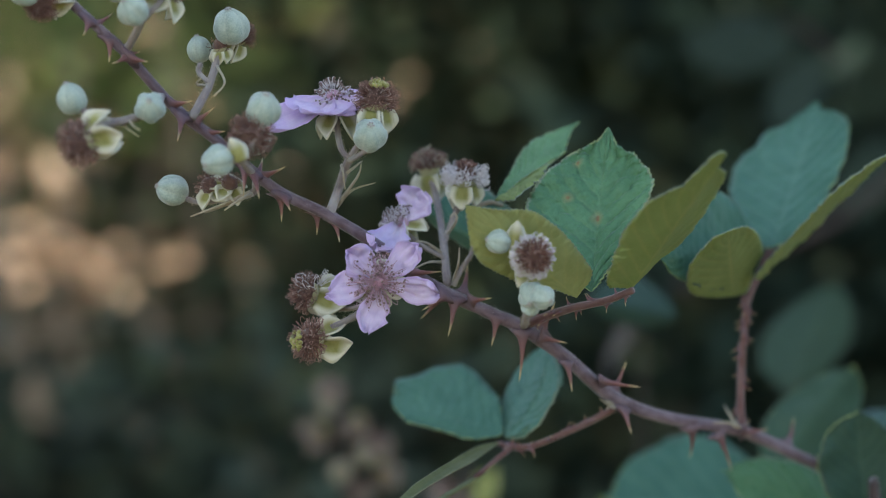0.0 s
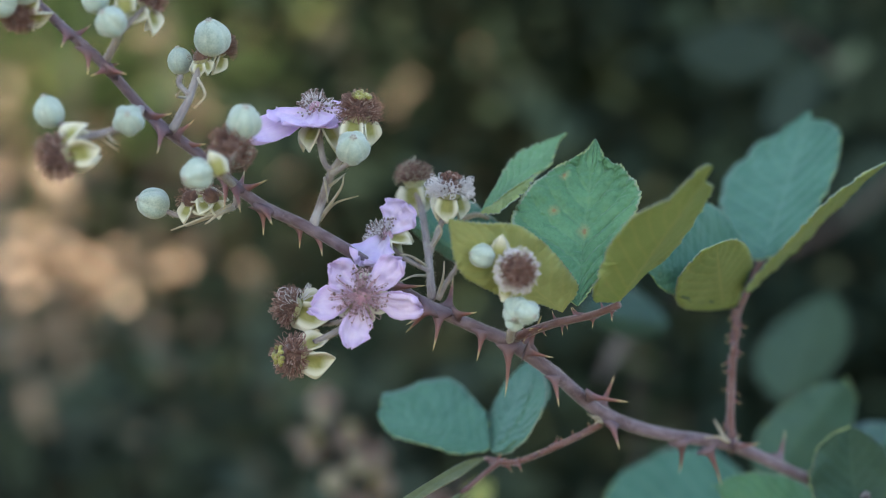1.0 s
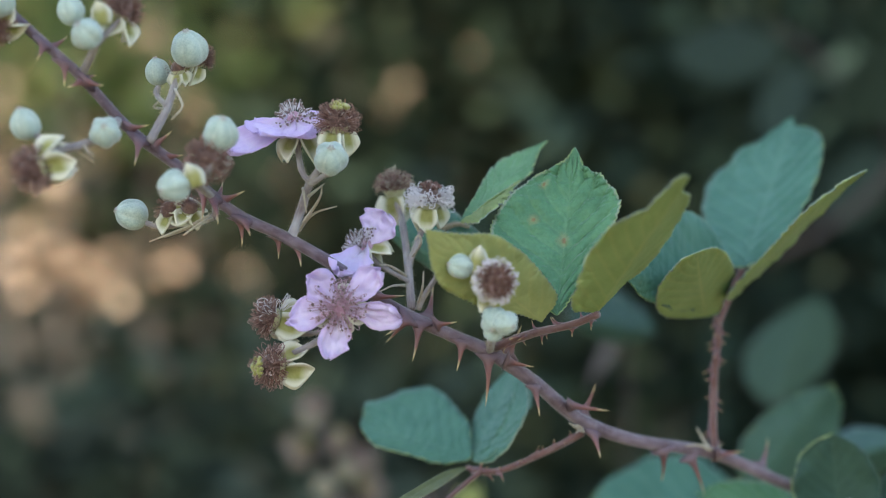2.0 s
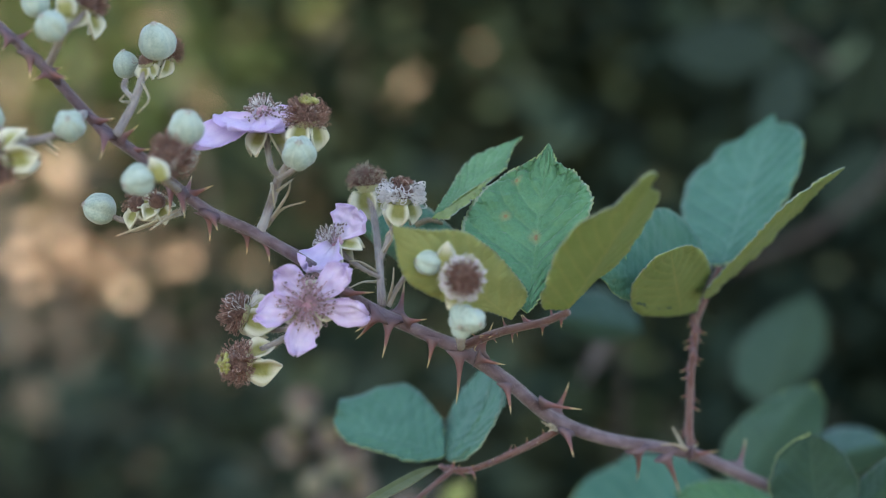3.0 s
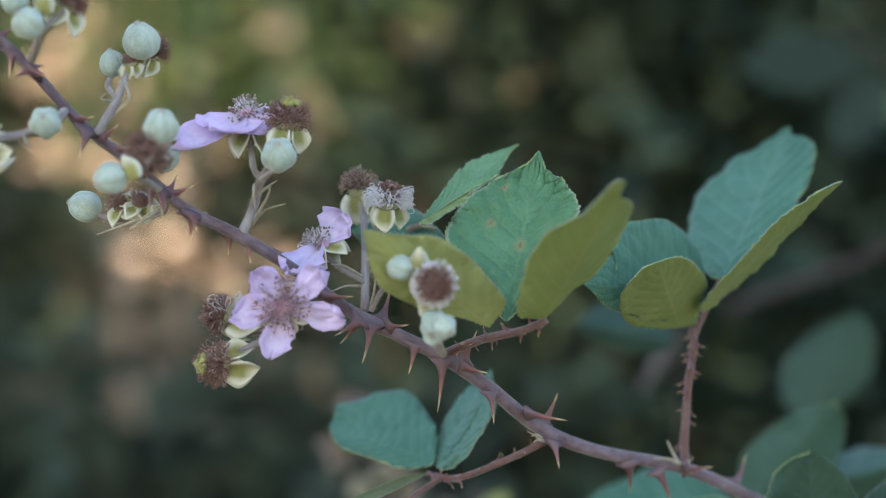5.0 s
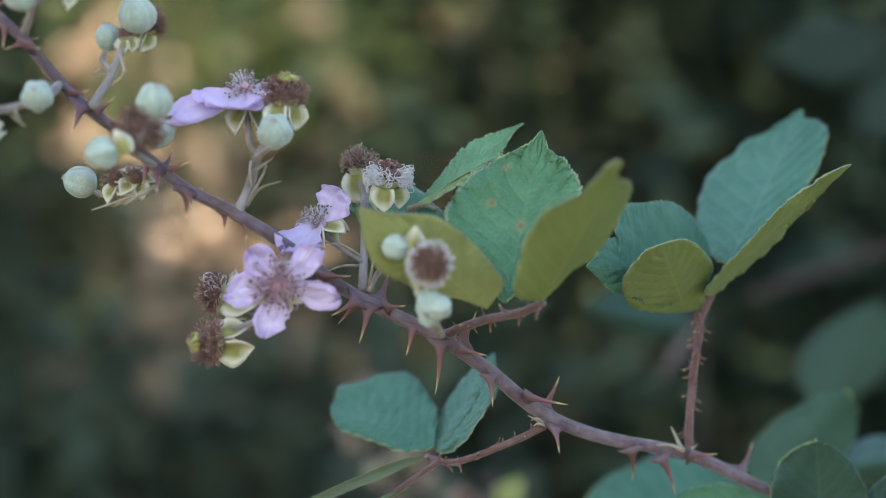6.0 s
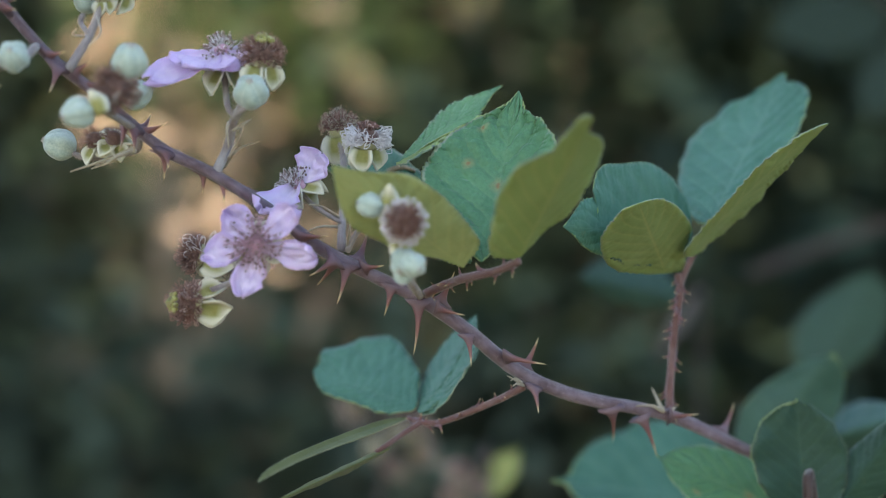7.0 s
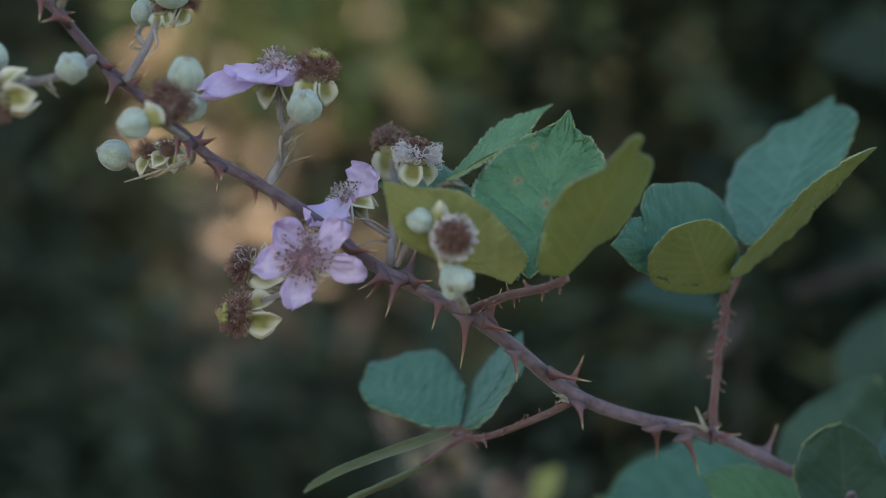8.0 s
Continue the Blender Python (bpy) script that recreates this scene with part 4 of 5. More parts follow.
open_flower(spray, (-0.0419, -0.0215, 1.0290), (-0.12, -0.22, 0.96), 0.0130, [((-0.0564, -0.0312, 1.0216), 0.60, -38), ((-0.0487, -0.0302, 1.0254), 1.0, -18), ((-0.0442, -0.0300, 1.0246), 0.95, 0), ((-0.0366, -0.0280, 1.0250), 0.6, 20), ((-0.0367, -0.0160, 1.0310), 0.6, 0), ((-0.0506, -0.0160, 1.0290), 0.5, 0)], 3, -50, 0.5, 96, 0.15, 0.30, 0.05, STAMEN_PALE, 0.28)
for pts in ([(-0.0414, -0.0180, 1.0045), (-0.0379, -0.0220, 1.0082), (-0.0325, -0.0280, 1.0097)], [(-0.0404, -0.0200, 1.0061), (-0.0364, -0.0280, 1.0112), (-0.0356, -0.0300, 1.0139)], [(-0.0391, -0.0230, 1.0120), (-0.0369, -0.0220, 1.0138), (-0.0356, -0.0200, 1.0149)], [(-0.0402, -0.0220, 1.0138), (-0.0398, -0.0260, 1.0119), (-0.0393, -0.0260, 1.0082)]):
    bract(pts)

# main blossom and its neighbours
open_flower(spray, (-0.0318, -0.0310, 0.9875), (-0.08, -0.97, 0.10), 0.0126, [((-0.0379, -0.0345, 0.9948), 0.58, 14), ((-0.0231, -0.0345, 0.9955), 0.58, -14), ((-0.0188, -0.0335, 0.9850), 0.50, 24), ((-0.0335, -0.0340, 0.9766), 0.57, -18), ((-0.0430, -0.0335, 0.9854), 0.58, 12)], 4, -30, 0.0, 84, 0.42)
stalk([(-0.0284, -0.0140, 0.9925), (-0.0299, -0.0200, 0.9895), (-0.0309, -0.0300, 0.9879)], 0.8, 0.8)
open_flower(spray, (-0.0269, -0.0060, 1.0006), (-0.66, -0.12, 0.74), 0.0118, [((-0.0225, -0.0070, 1.0087), 0.90, 50), ((-0.0323, -0.0240, 0.9950), 0.85, -50), ((-0.0296, 0.0060, 1.0021), 0.5, 0)], 5, -40, 0.2, 75, 0.32, filament=STAMEN_PALE)
stalk([(-0.0166, -0.0080, 0.9927), (-0.0205, -0.0060, 0.9947), (-0.0238, -0.0060, 0.9969), (-0.0269, -0.0070, 1.0001)], 0.55, 0.7)
stalk([(-0.0284, -0.0140, 0.9925), (-0.0334, -0.0160, 0.9824), (-0.0379, -0.0220, 0.9794), (-0.0426, -0.0250, 0.9771)], 0.9, 0.8)
faded_flower(spray, (-0.0472, -0.0260, 0.9744), (-0.85, -0.50, 0.0), 0.0054, 6, green=True, lean=-60, wide=115, sep=0.95)
faded_flower(spray, (-0.0484, -0.0135, 0.9849), (-0.85, -0.25, 0.25), 0.0050, 7, green=False, lean=-62, wide=100, sep=1.1)
part("stamen_tuft", threads((-0.0467, -0.0145, 0.9854), (-0.2, -0.3, 0.9), 0.0024, 0.0038, 26, 70, 0.9, 0.00010, 77), STAMEN_PALE, spray, "curled whitish stamens")
stalk([(-0.0340, -0.0160, 0.9821), (-0.0400, -0.0120, 0.9810), (-0.0437, -0.0135, 0.9817)], 0.6, 0.7)

# twin heads on the upright stalk
stalk([(-0.0162, -0.0110, 0.9863), (-0.0166, -0.0070, 0.9924), (-0.0173, 0.0000, 1.0001), (-0.0184, 0.0070, 1.0074), (-0.0197, 0.0100, 1.0121)], 1.15, 0.8)
stalk([(-0.0168, -0.0030, 0.9962), (-0.0151, -0.0030, 1.0008), (-0.0133, -0.0030, 1.0053), (-0.0122, -0.0040, 1.0089)], 0.7, 0.8)
stalk([(-0.0148, -0.0110, 0.9863), (-0.0130, -0.0120, 0.9899), (-0.0107, -0.0140, 0.9935), (-0.0100, -0.0160, 0.9963)], 0.75, 0.5)
faded_flower(spray, (-0.0201, 0.0110, 1.0148), (-0.08, -0.05, 1.0), 0.0050, 8, green=False, lean=-80, wide=92, count=280, sep=1.05)
part("stamen_tuft", threads((-0.0201, 0.0110, 1.0148), (-0.08, -0.05, 1.0), 0.0034, 0.0026, 110, 95, 0.8, 0.00009, 79), BRACT, spray, "paler curled stamens")
faded_flower(spray, (-0.0117, -0.0040, 1.0118), (0.05, -0.22, 0.95), 0.0052, 9, pale=True, green=False, lean=-80, wide=98, count=230, sep=0.9, reach=0.52)
for pts in ([(-0.0170, -0.0060, 0.9937), (-0.0210, -0.0100, 0.9963), (-0.0234, -0.0140, 0.9966)], [(-0.0170, -0.0060, 0.9917), (-0.0203, -0.0120, 0.9918), (-0.0233, -0.0160, 0.9906)], [(-0.0148, -0.0110, 0.9874), (-0.0137, -0.0160, 0.9913), (-0.0134, -0.0160, 0.9951)], [(-0.0161, -0.0030, 0.9982), (-0.0139, -0.0080, 1.0014), (-0.0144, -0.0080, 1.0033), (-0.0154, -0.0080, 1.0021)]):
    bract(pts, 0.4, 0.15)

bract([(-0.0086, 0.0130, 1.0050), (-0.0052, 0.0120, 1.0062), (-0.0021, 0.0120, 1.0052)], 0.9, 0.4)

# cluster in front of the leaves
stalk([(0.0017, -0.0100, 0.9768), (0.0013, -0.0300, 0.9805), (0.0019, -0.0420, 0.9822), (0.0022, -0.0470, 0.9836)], 1.0, 0.9)
stalk([(0.0017, -0.0380, 0.9809), (-0.0002, -0.0420, 0.9858), (-0.0007, -0.0420, 0.9906), (-0.0019, -0.0420, 0.9953)], 0.9, 0.7)
bud(spray, (0.0036, -0.0490, 0.9844), (0.45, -0.65, -0.25), 0.00275, 11, lobe=0.18)
bud(spray, (0.0014, -0.0460, 0.9847), (-0.15, -0.7, -0.5), 0.00310, 12, lobe=0.18)
bud(spray, (0.0012, -0.0450, 0.9823), (0.0, -0.5, -0.8), 0.00215, 37, lobe=0.2)
faded_flower(spray, (0.0015, -0.0500, 0.9931), (0.12, -0.98, 0.10), 0.0048, 13, green=False, lean=-30, wide=75, sep=0.62, reach=0.38)
part("stamen_tuft", threads((0.0015, -0.0490, 0.9931), (0.12, -0.98, 0.10), 0.0036, 0.0021, 170, 100, 0.7, 0.00014, 78, start=0.74), STAMEN_PALE, spray, "ring of whitish stamens")
bud(spray, (-0.0059, -0.0470, 0.9963), (-0.75, -0.5, 0.15), 0.00275, 14, lobe=0.16)


def loose_sepal(base, tip, width, turn=(0, -1, 0), cup=0.3):
    base, tip = np.array(base), np.array(tip)
    return part("sepal", sepal(base, tip - base, np.array(turn, dtype=float), np.linalg.norm(tip - base), width / 1000, cup, int(abs(base[0]) * 1e5)), SEPAL, spray, "cream-edged olive sepal")


loose_sepal((-0.0026, -0.0470, 0.9945), (-0.0023, -0.0490, 1.0008), 4.0, (0.2, 1, 0.2))
loose_sepal((-0.0005, -0.0460, 0.9907), (-0.0012, -0.0450, 0.9864), 3.6, (0.4, 1, 0))

# cluster on the near side of the stem
stalk([(-0.0599, -0.0260, 1.0119), (-0.0607, -0.0380, 1.0134), (-0.0617, -0.0480, 1.0145), (-0.0632, -0.0540, 1.0143)], 0.9, 0.7)
stalk([(-0.0613, -0.0440, 1.0141), (-0.0582, -0.0520, 1.0170), (-0.0567, -0.0500, 1.0212)], 0.7, 0.6)
bud(spray, (-0.0653, -0.0550, 1.0136), (-0.55, -0.6, -0.25), 0.00345, 16, lobe=0.15)
loose_sepal((-0.0603, -0.0560, 1.0133), (-0.0624, -0.0570, 1.0183), 4.2, (0.2, 1, 0.1))
faded_flower(spray, (-0.0587, -0.0500, 1.0191), (0.15, -0.8, -0.1), 0.0054, 18, green=False, lean=-70, wide=120, sep=0.6)
bud(spray, (-0.0560, -0.0500, 1.0247), (0.2, -0.6, 0.7), 0.00385, 19)
bud(spray, (-0.0590, -0.0300, 1.0192), (0.7, 0.1, 0.3), 0.00338, 40)
stalk([(-0.0595, -0.0240, 1.0113), (-0.0604, -0.0220, 1.0076), (-0.0664, -0.0190, 1.0064), (-0.0730, -0.0170, 1.0057), (-0.0770, -0.0160, 1.0071)], 0.9, 0.65)
bud(spray, (-0.0792, -0.0160, 1.0085), (-0.85, -0.35, 0.25), 0.00372, 20)
faded_flower(spray, (-0.0704, -0.0200, 1.0095), (-0.35, -0.55, 0.45), 0.0036, 21, green=False, lean=-10, wide=70, count=60)
faded_flower(spray, (-0.0656, -0.0220, 1.0099), (0.15, -0.55, 0.6), 0.0034, 22, green=False, lean=-5, wide=70, count=50)
for pts in ([(-0.0610, -0.0220, 1.0079), (-0.0663, -0.0240, 1.0053), (-0.0741, -0.0260, 1.0023)], [(-0.0605, -0.0230, 1.0073), (-0.0633, -0.0280, 1.0057), (-0.0661, -0.0300, 1.0036)], [(-0.0619, -0.0200, 1.0070), (-0.0685, -0.0180, 1.0045), (-0.0719, -0.0160, 1.0033)]):
    bract(pts, 0.6, 0.15)

# heads on the upper stem
stalk([(-0.0730, -0.0340, 1.0238), (-0.0698, -0.0320, 1.0300), (-0.0682, -0.0300, 1.0351), (-0.0670, -0.0280, 1.0408)], 1.1, 0.9)
stalk([(-0.0693, -0.0320, 1.0319), (-0.0718, -0.0290, 1.0345), (-0.0715, -0.0280, 1.0364)], 0.6, 0.7)
bud(spray, (-0.0724, -0.0220, 1.0402), (-0.15, -0.3, 0.9), 0.00295, 23)
bud(spray, (-0.0645, -0.0300, 1.0445), (-0.1, -0.5, 0.85), 0.00420, 25, lobe=0.15)
faded_flower(spray, (-0.0636, -0.0230, 1.0434), (0.40, -0.1, 0.75), 0.0045, 26, green=False, lean=-74, sep=0.75)
faded_flower(spray, (-0.0671, -0.0290, 1.0404), (-0.1, -0.35, 0.9), 0.0030, 27, green=False, lean=-70, count=30, sep=0.8)
for pts in ([(-0.0674, -0.0320, 1.0355), (-0.0652, -0.0380, 1.0314), (-0.0674, -0.0400, 1.0283)], [(-0.0701, -0.0320, 1.0312), (-0.0716, -0.0360, 1.0313), (-0.0703, -0.0380, 1.0324)]):
    bract(pts, 0.35, 0.15)
stalk([(-0.0792, -0.0370, 1.0285), (-0.0803, -0.0460, 1.0247), (-0.0844, -0.0520, 1.0225), (-0.0889, -0.0560, 1.0211), (-0.0915, -0.0580, 1.0194)], 1.1, 0.8)
stalk([(-0.0864, -0.0540, 1.0219), (-0.0904, -0.0540, 1.0228), (-0.0945, -0.0540, 1.0247)], 0.7, 0.7)
bud(spray, (-0.0798, -0.0520, 1.0251), (0.05, -0.85, 0.25), 0.00340, 27)
bud(spray, (-0.0961, -0.0540, 1.0268), (-0.25, -0.35, 0.85), 0.00325, 28)
faded_flower(spray, (-0.0934, -0.0590, 1.0171), (-0.78, -0.35, -0.35), 0.0054, 29, green=False, lean=-72, wide=118, sep=0.95)
for pts in ([(-0.0844, -0.0520, 1.0225), (-0.0827, -0.0560, 1.0207), (-0.0812, -0.0580, 1.0199)], [(-0.0856, -0.0520, 1.0223), (-0.0850, -0.0520, 1.0209), (-0.0821, -0.0520, 1.0188)]):
    bract(pts, 0.35, 0.15)
stalk([(-0.0866, -0.0400, 1.0379), (-0.0835, -0.0460, 1.0415), (-0.0812, -0.0520, 1.0444)], 1.0, 0.8)
stalk([(-0.0819, -0.0500, 1.0435), (-0.0790, -0.0500, 1.0464), (-0.0770, -0.0480, 1.0490)], 0.7, 0.7)
bud(spray, (-0.0828, -0.0560, 1.0452), (-0.35, -0.6, 0.4), 0.00340, 30, lobe=0.15)
bud(spray, (-0.0868, -0.0520, 1.0505), (-0.3, -0.3, 0.8), 0.00295, 31)
faded_flower(spray, (-0.0766, -0.0470, 1.0511), (0.5, -0.2, 0.75), 0.0046, 32, green=False, lean=-40)
loose_sepal((-0.0799, -0.0540, 1.0472), (-0.0811, -0.0560, 1.0519), 4.4, (0.2, 1, 0.1))
stalk([(-0.1000, -0.0450, 1.0509), (-0.1024, -0.0500, 1.0493), (-0.1049, -0.0540, 1.0486)], 0.8, 0.7)
faded_flower(spray, (-0.1030, -0.0500, 1.0472), (-0.3, -0.6, -0.5), 0.0040, 34, green=False, lean=-30)
bud(spray, (-0.1061, -0.0540, 1.0498), (-0.7, -0.5, 0.2), 0.00357, 35)
bud(spray, (-0.1017, -0.0520, 1.0526), (0.1, -0.6, 0.7), 0.00348, 36)

# leaf behind the clusters: five leaflets
leaf = leaf_stalk([(0.0028, -0.0090, 0.9773), (0.0077, -0.0150, 0.9796), (0.0126, -0.0220, 0.9814), (0.0192, -0.0280, 0.9831), (0.0245, -0.0340, 0.9855)], 1.1, 0.8, 20, 1)


def leaflet(parent, mats=(LEAF_TOP, LEAF_UNDER), **kw):
    """A leaflet; one with edges of its own is cut to them."""
    return part("leaflet", cut_blade(**kw) if "left_edge" in kw else blade(**kw), list(mats), parent)


FLIP = (LEAF_UNDER, LEAF_TOP)
leaflet(leaf, (LEAF_SPOTTED, LEAF_UNDER), base=(0.0161, -0.0250, 0.9850), tip=(0.0222, -0.0025, 1.0235), left=(-0.0169, -0.0026, 0.0016), right=(0.0111, -0.0062, -0.0022), seed=1, pleat=0.0005, rough=0.0009, cols=12, bow=(0.0, 0.002, 0.0),
        left_edge=[(0.07, 0.24), (0.23, 0.66), (0.44, 1.0), (0.62, 0.89), (0.77, 0.63), (0.87, 0.28), (0.91, 0.12)], right_edge=[(0.08, 0.18), (0.36, 0.65), (0.66, 1.0), (0.76, 0.9), (0.85, 0.57), (0.89, 0.23), (0.94, 0.13)])
leaflet(leaf, (LEAF_FRESH, LEAF_UNDER), base=(-0.0048, -0.0040, 1.0062), tip=(0.0174, 0.0212, 1.0263), left=(-0.0030, 0.0065, 0.0031), right=(0.0012, -0.0051, -0.0022), seed=2, pleat=0.0005,
        left_edge=[(0.02, 0.05), (0.12, 0.27), (0.3, 0.6), (0.42, 0.9), (0.57, 1.02), (0.72, 0.7), (0.88, 0.29)], right_edge=[(0.11, 0.16), (0.29, 0.3), (0.47, 0.68), (0.6, 1.05), (0.71, 1.16), (0.83, 0.5), (0.9, 0.1)])
leaflet(leaf, FLIP, base=(-0.0048, -0.0042, 1.0062), tip=(0.0102, 0.0060, 1.0161), left=(-0.0004, -0.0005, 0.0005), right=(0.0005, -0.0120, -0.0014), seed=14, pleat=0.0002, rows=90,
        left_edge=[(0.19, 0.23), (0.47, 1.0), (0.78, 0.88)], right_edge=[(0.16, 1.5), (0.35, 1.45), (0.62, 1.1), (0.86, 0.25)])
leaflet(leaf, (LEAF_AGED, LEAF_TOP), base=(0.0125, -0.0290, 0.9837), tip=(-0.0131, -0.0538, 1.0042), left=(-0.0039, 0.0001, -0.0043), right=(0.0052, 0.0004, 0.0074), seed=3, pleat=0.0002, rough=0.0003, bite=0.0004,
        left_edge=[(0.16, 0.31), (0.35, 0.9), (0.54, 1.18), (0.68, 1.27), (0.79, 1.0), (0.93, 0.36)], right_edge=[(0.01, 0.64), (0.09, 0.83), (0.32, 1.0), (0.46, 1.0), (0.62, 0.9), (0.8, 0.43), (0.93, 0.14)])
leaflet(leaf, FLIP, base=(0.0243, -0.0330, 0.9859), tip=(0.0395, -0.0730, 1.0141), left=(-0.0066, -0.0086, 0.0048), right=(0.0049, 0.0147, -0.0014), seed=4, pleat=0.0002, rough=0.0003, bite=0.0006,
        left_edge=[(-0.08, 0.58), (-0.02, 0.86), (0.12, 0.99), (0.26, 1.13), (0.39, 1.12), (0.51, 1.0), (0.67, 0.57), (0.78, 0.43), (0.96, 0.23)], right_edge=[(0.12, 0.2), (0.28, 0.5), (0.39, 0.91), (0.54, 1.0), (0.69, 1.02), (0.85, 0.89), (0.91, 0.54), (0.91, 0.1)])
leaflet(leaf, FLIP, base=(0.0123, -0.0100, 0.9848), tip=(-0.0252, 0.0220, 1.0063), left=(-0.0087, 0.0200, 1.0108), right=(-0.0127, 0.0180, 0.9961), peak=0.55, seed=5)

# leaf on the upright reddish stalk: five leaflets
leaf = leaf_stalk([(0.0590, 0.0310, 0.9489), (0.0591, 0.0340, 0.9582), (0.0600, 0.0350, 0.9707), (0.0609, 0.0350, 0.9777), (0.0602, 0.0340, 0.9826)], 1.02, 0.78, 24, 2)
part("stalklet", rod([(0.0606, 0.0350, 0.9798), (0.0629, 0.0360, 0.9850), (0.0669, 0.0340, 0.9943)], 0.0009, 0.0007, 10, 8), PETIOLE, leaf)
leaflet(leaf, FLIP, base=(0.0574, 0.0340, 0.9826), tip=(0.0496, -0.0080, 0.9987), left=(-0.0119, -0.0105, -0.0018), right=(0.0093, 0.0104, 0.0020), seed=6, pleat=0.0002, rough=0.0003, bite=0.0004,
        left_edge=[(0.06, 0.56), (0.15, 0.94), (0.34, 1.05), (0.6, 0.95), (0.74, 0.72), (0.91, 0.35)], right_edge=[(0.01, 0.44), (0.17, 0.62), (0.36, 0.75), (0.54, 1.02), (0.7, 1.01), (0.92, 0.82), (1.01, 0.48)])
leaflet(leaf, (LEAF_BLUE, LEAF_UNDER), base=(0.0675, 0.0340, 0.9948), tip=(0.0887, 0.0806, 1.0350), left=(-0.0116, 0.0192, 0.0047), right=(0.0067, -0.0163, -0.0049), seed=7, pleat=0.0006,
        left_edge=[(-0.01, 0.21), (0.03, 0.51), (0.11, 0.78), (0.2, 0.93), (0.34, 1.04), (0.47, 1.03), (0.58, 0.81), (0.66, 0.77), (0.8, 0.44), (0.98, 0.08)], right_edge=[(0.1, 0.34), (0.31, 0.7), (0.53, 0.92), (0.69, 1.0), (0.82, 0.98), (0.94, 0.86), (0.99, 0.54), (0.96, 0.09)])
leaflet(leaf, FLIP, base=(0.0619, 0.0267, 0.9867), tip=(0.0922, 0.0046, 1.0180), left=(-0.0043, -0.0073, -0.0002), right=(0.0014, 0.0130, -0.0025), seed=8, pleat=0.0002, rough=0.0003, bow=(0.0009, -0.0026, 0.0028), bite=0.0006,
        left_edge=[(0.05, 0.5), (0.19, 0.65), (0.33, 0.7), (0.51, 0.92), (0.62, 1.0), (0.74, 0.8), (0.87, 0.64), (0.96, 0.4)], right_edge=[(0.08, 0.7), (0.26, 1.1), (0.45, 1.35), (0.59, 1.0), (0.75, 0.65), (0.87, 0.42)])
leaflet(leaf, (LEAF_SMOOTH, LEAF_UNDER), base=(0.0635, 0.0360, 0.9920), tip=(0.0330, -0.0060, 0.9931), left=(-0.0007, 0.0018, -0.0062), right=(-0.0001, 0.0027, 0.0161), seed=9, pleat=0.00015,
        left_edge=[(0.11, 1.01), (0.4, 1.28), (0.67, 1.0), (0.82, 0.72), (0.92, 0.28)], right_edge=[(0.04, 0.42), (0.11, 0.66), (0.19, 0.86), (0.36, 1.02), (0.58, 0.96), (0.73, 0.89), (0.79, 0.56), (0.74, 0.47), (0.85, 0.39), (0.92, 0.2)])

# low leaf: four leaflets
leaf = leaf_stalk([(0.0247, 0.0120, 0.9557), (0.0196, 0.0130, 0.9529), (0.0129, 0.0140, 0.9497), (0.0049, 0.0160, 0.9464), (-0.0005, 0.0180, 0.9462), (-0.0030, 0.0200, 0.9468)], 0.84, 0.66, 16, 3)
part("stalklet", rod([(0.0008, 0.0180, 0.9464), (-0.0032, 0.0140, 0.9439), (-0.0092, 0.0080, 0.9397)], 0.0007, 0.0006, 10, 8), PETIOLE, leaf)
leaflet(leaf, (LEAF_SMOOTH, LEAF_UNDER), base=(-0.0017, 0.0265, 0.9489), tip=(-0.0298, 0.0475, 0.9553), left=(-0.0008, -0.0052, -0.0035), right=(0.0038, 0.0159, 0.0119), seed=10, pleat=0.0003,
        left_edge=[(0.05, 0.4), (0.24, 0.92), (0.41, 1.0), (0.63, 1.04), (0.8, 1.1), (0.92, 0.65)], right_edge=[(0.08, 0.53), (0.2, 0.75), (0.33, 0.94), (0.43, 1.04), (0.55, 1.0), (0.68, 0.85), (0.9, 0.52), (1.01, 0.45), (1.0, 0.21)])
leaflet(leaf, (LEAF_BLUE, LEAF_BLUE), base=(-0.0016, 0.0270, 0.9479), tip=(0.0111, 0.0445, 0.9708), left=(-0.0038, 0.0095, 0.0010), right=(0.0054, -0.0185, -0.0016), seed=11, pleat=0.0002,
        left_edge=[(0.14, 0.52), (0.27, 0.94), (0.48, 0.96), (0.62, 0.95), (0.81, 0.56)], right_edge=[(0.03, 0.36), (0.19, 0.67), (0.43, 1.0), (0.61, 1.1), (0.79, 0.8)])
# No leaflet of its own: a paler strip paints the brighter half of the fold.
leaflet(leaf, (LEAF_TOP, LEAF_TOP), base=(-0.0012, 0.0258, 0.9476), tip=(0.0110, 0.0428, 0.9702), left=(-0.0004, 0.0004, 0.0003), right=(0.0031, -0.0108, -0.0011), seed=15, pleat=0.0001, rows=90, bow=(0.0022, -0.0088, -0.0006),
        left_edge=[(0.2, 0.9), (0.5, 1.0), (0.8, 0.9)], right_edge=[(0.03, 0.4), (0.2, 0.8), (0.45, 1.0), (0.62, 1.05), (0.8, 0.7)])
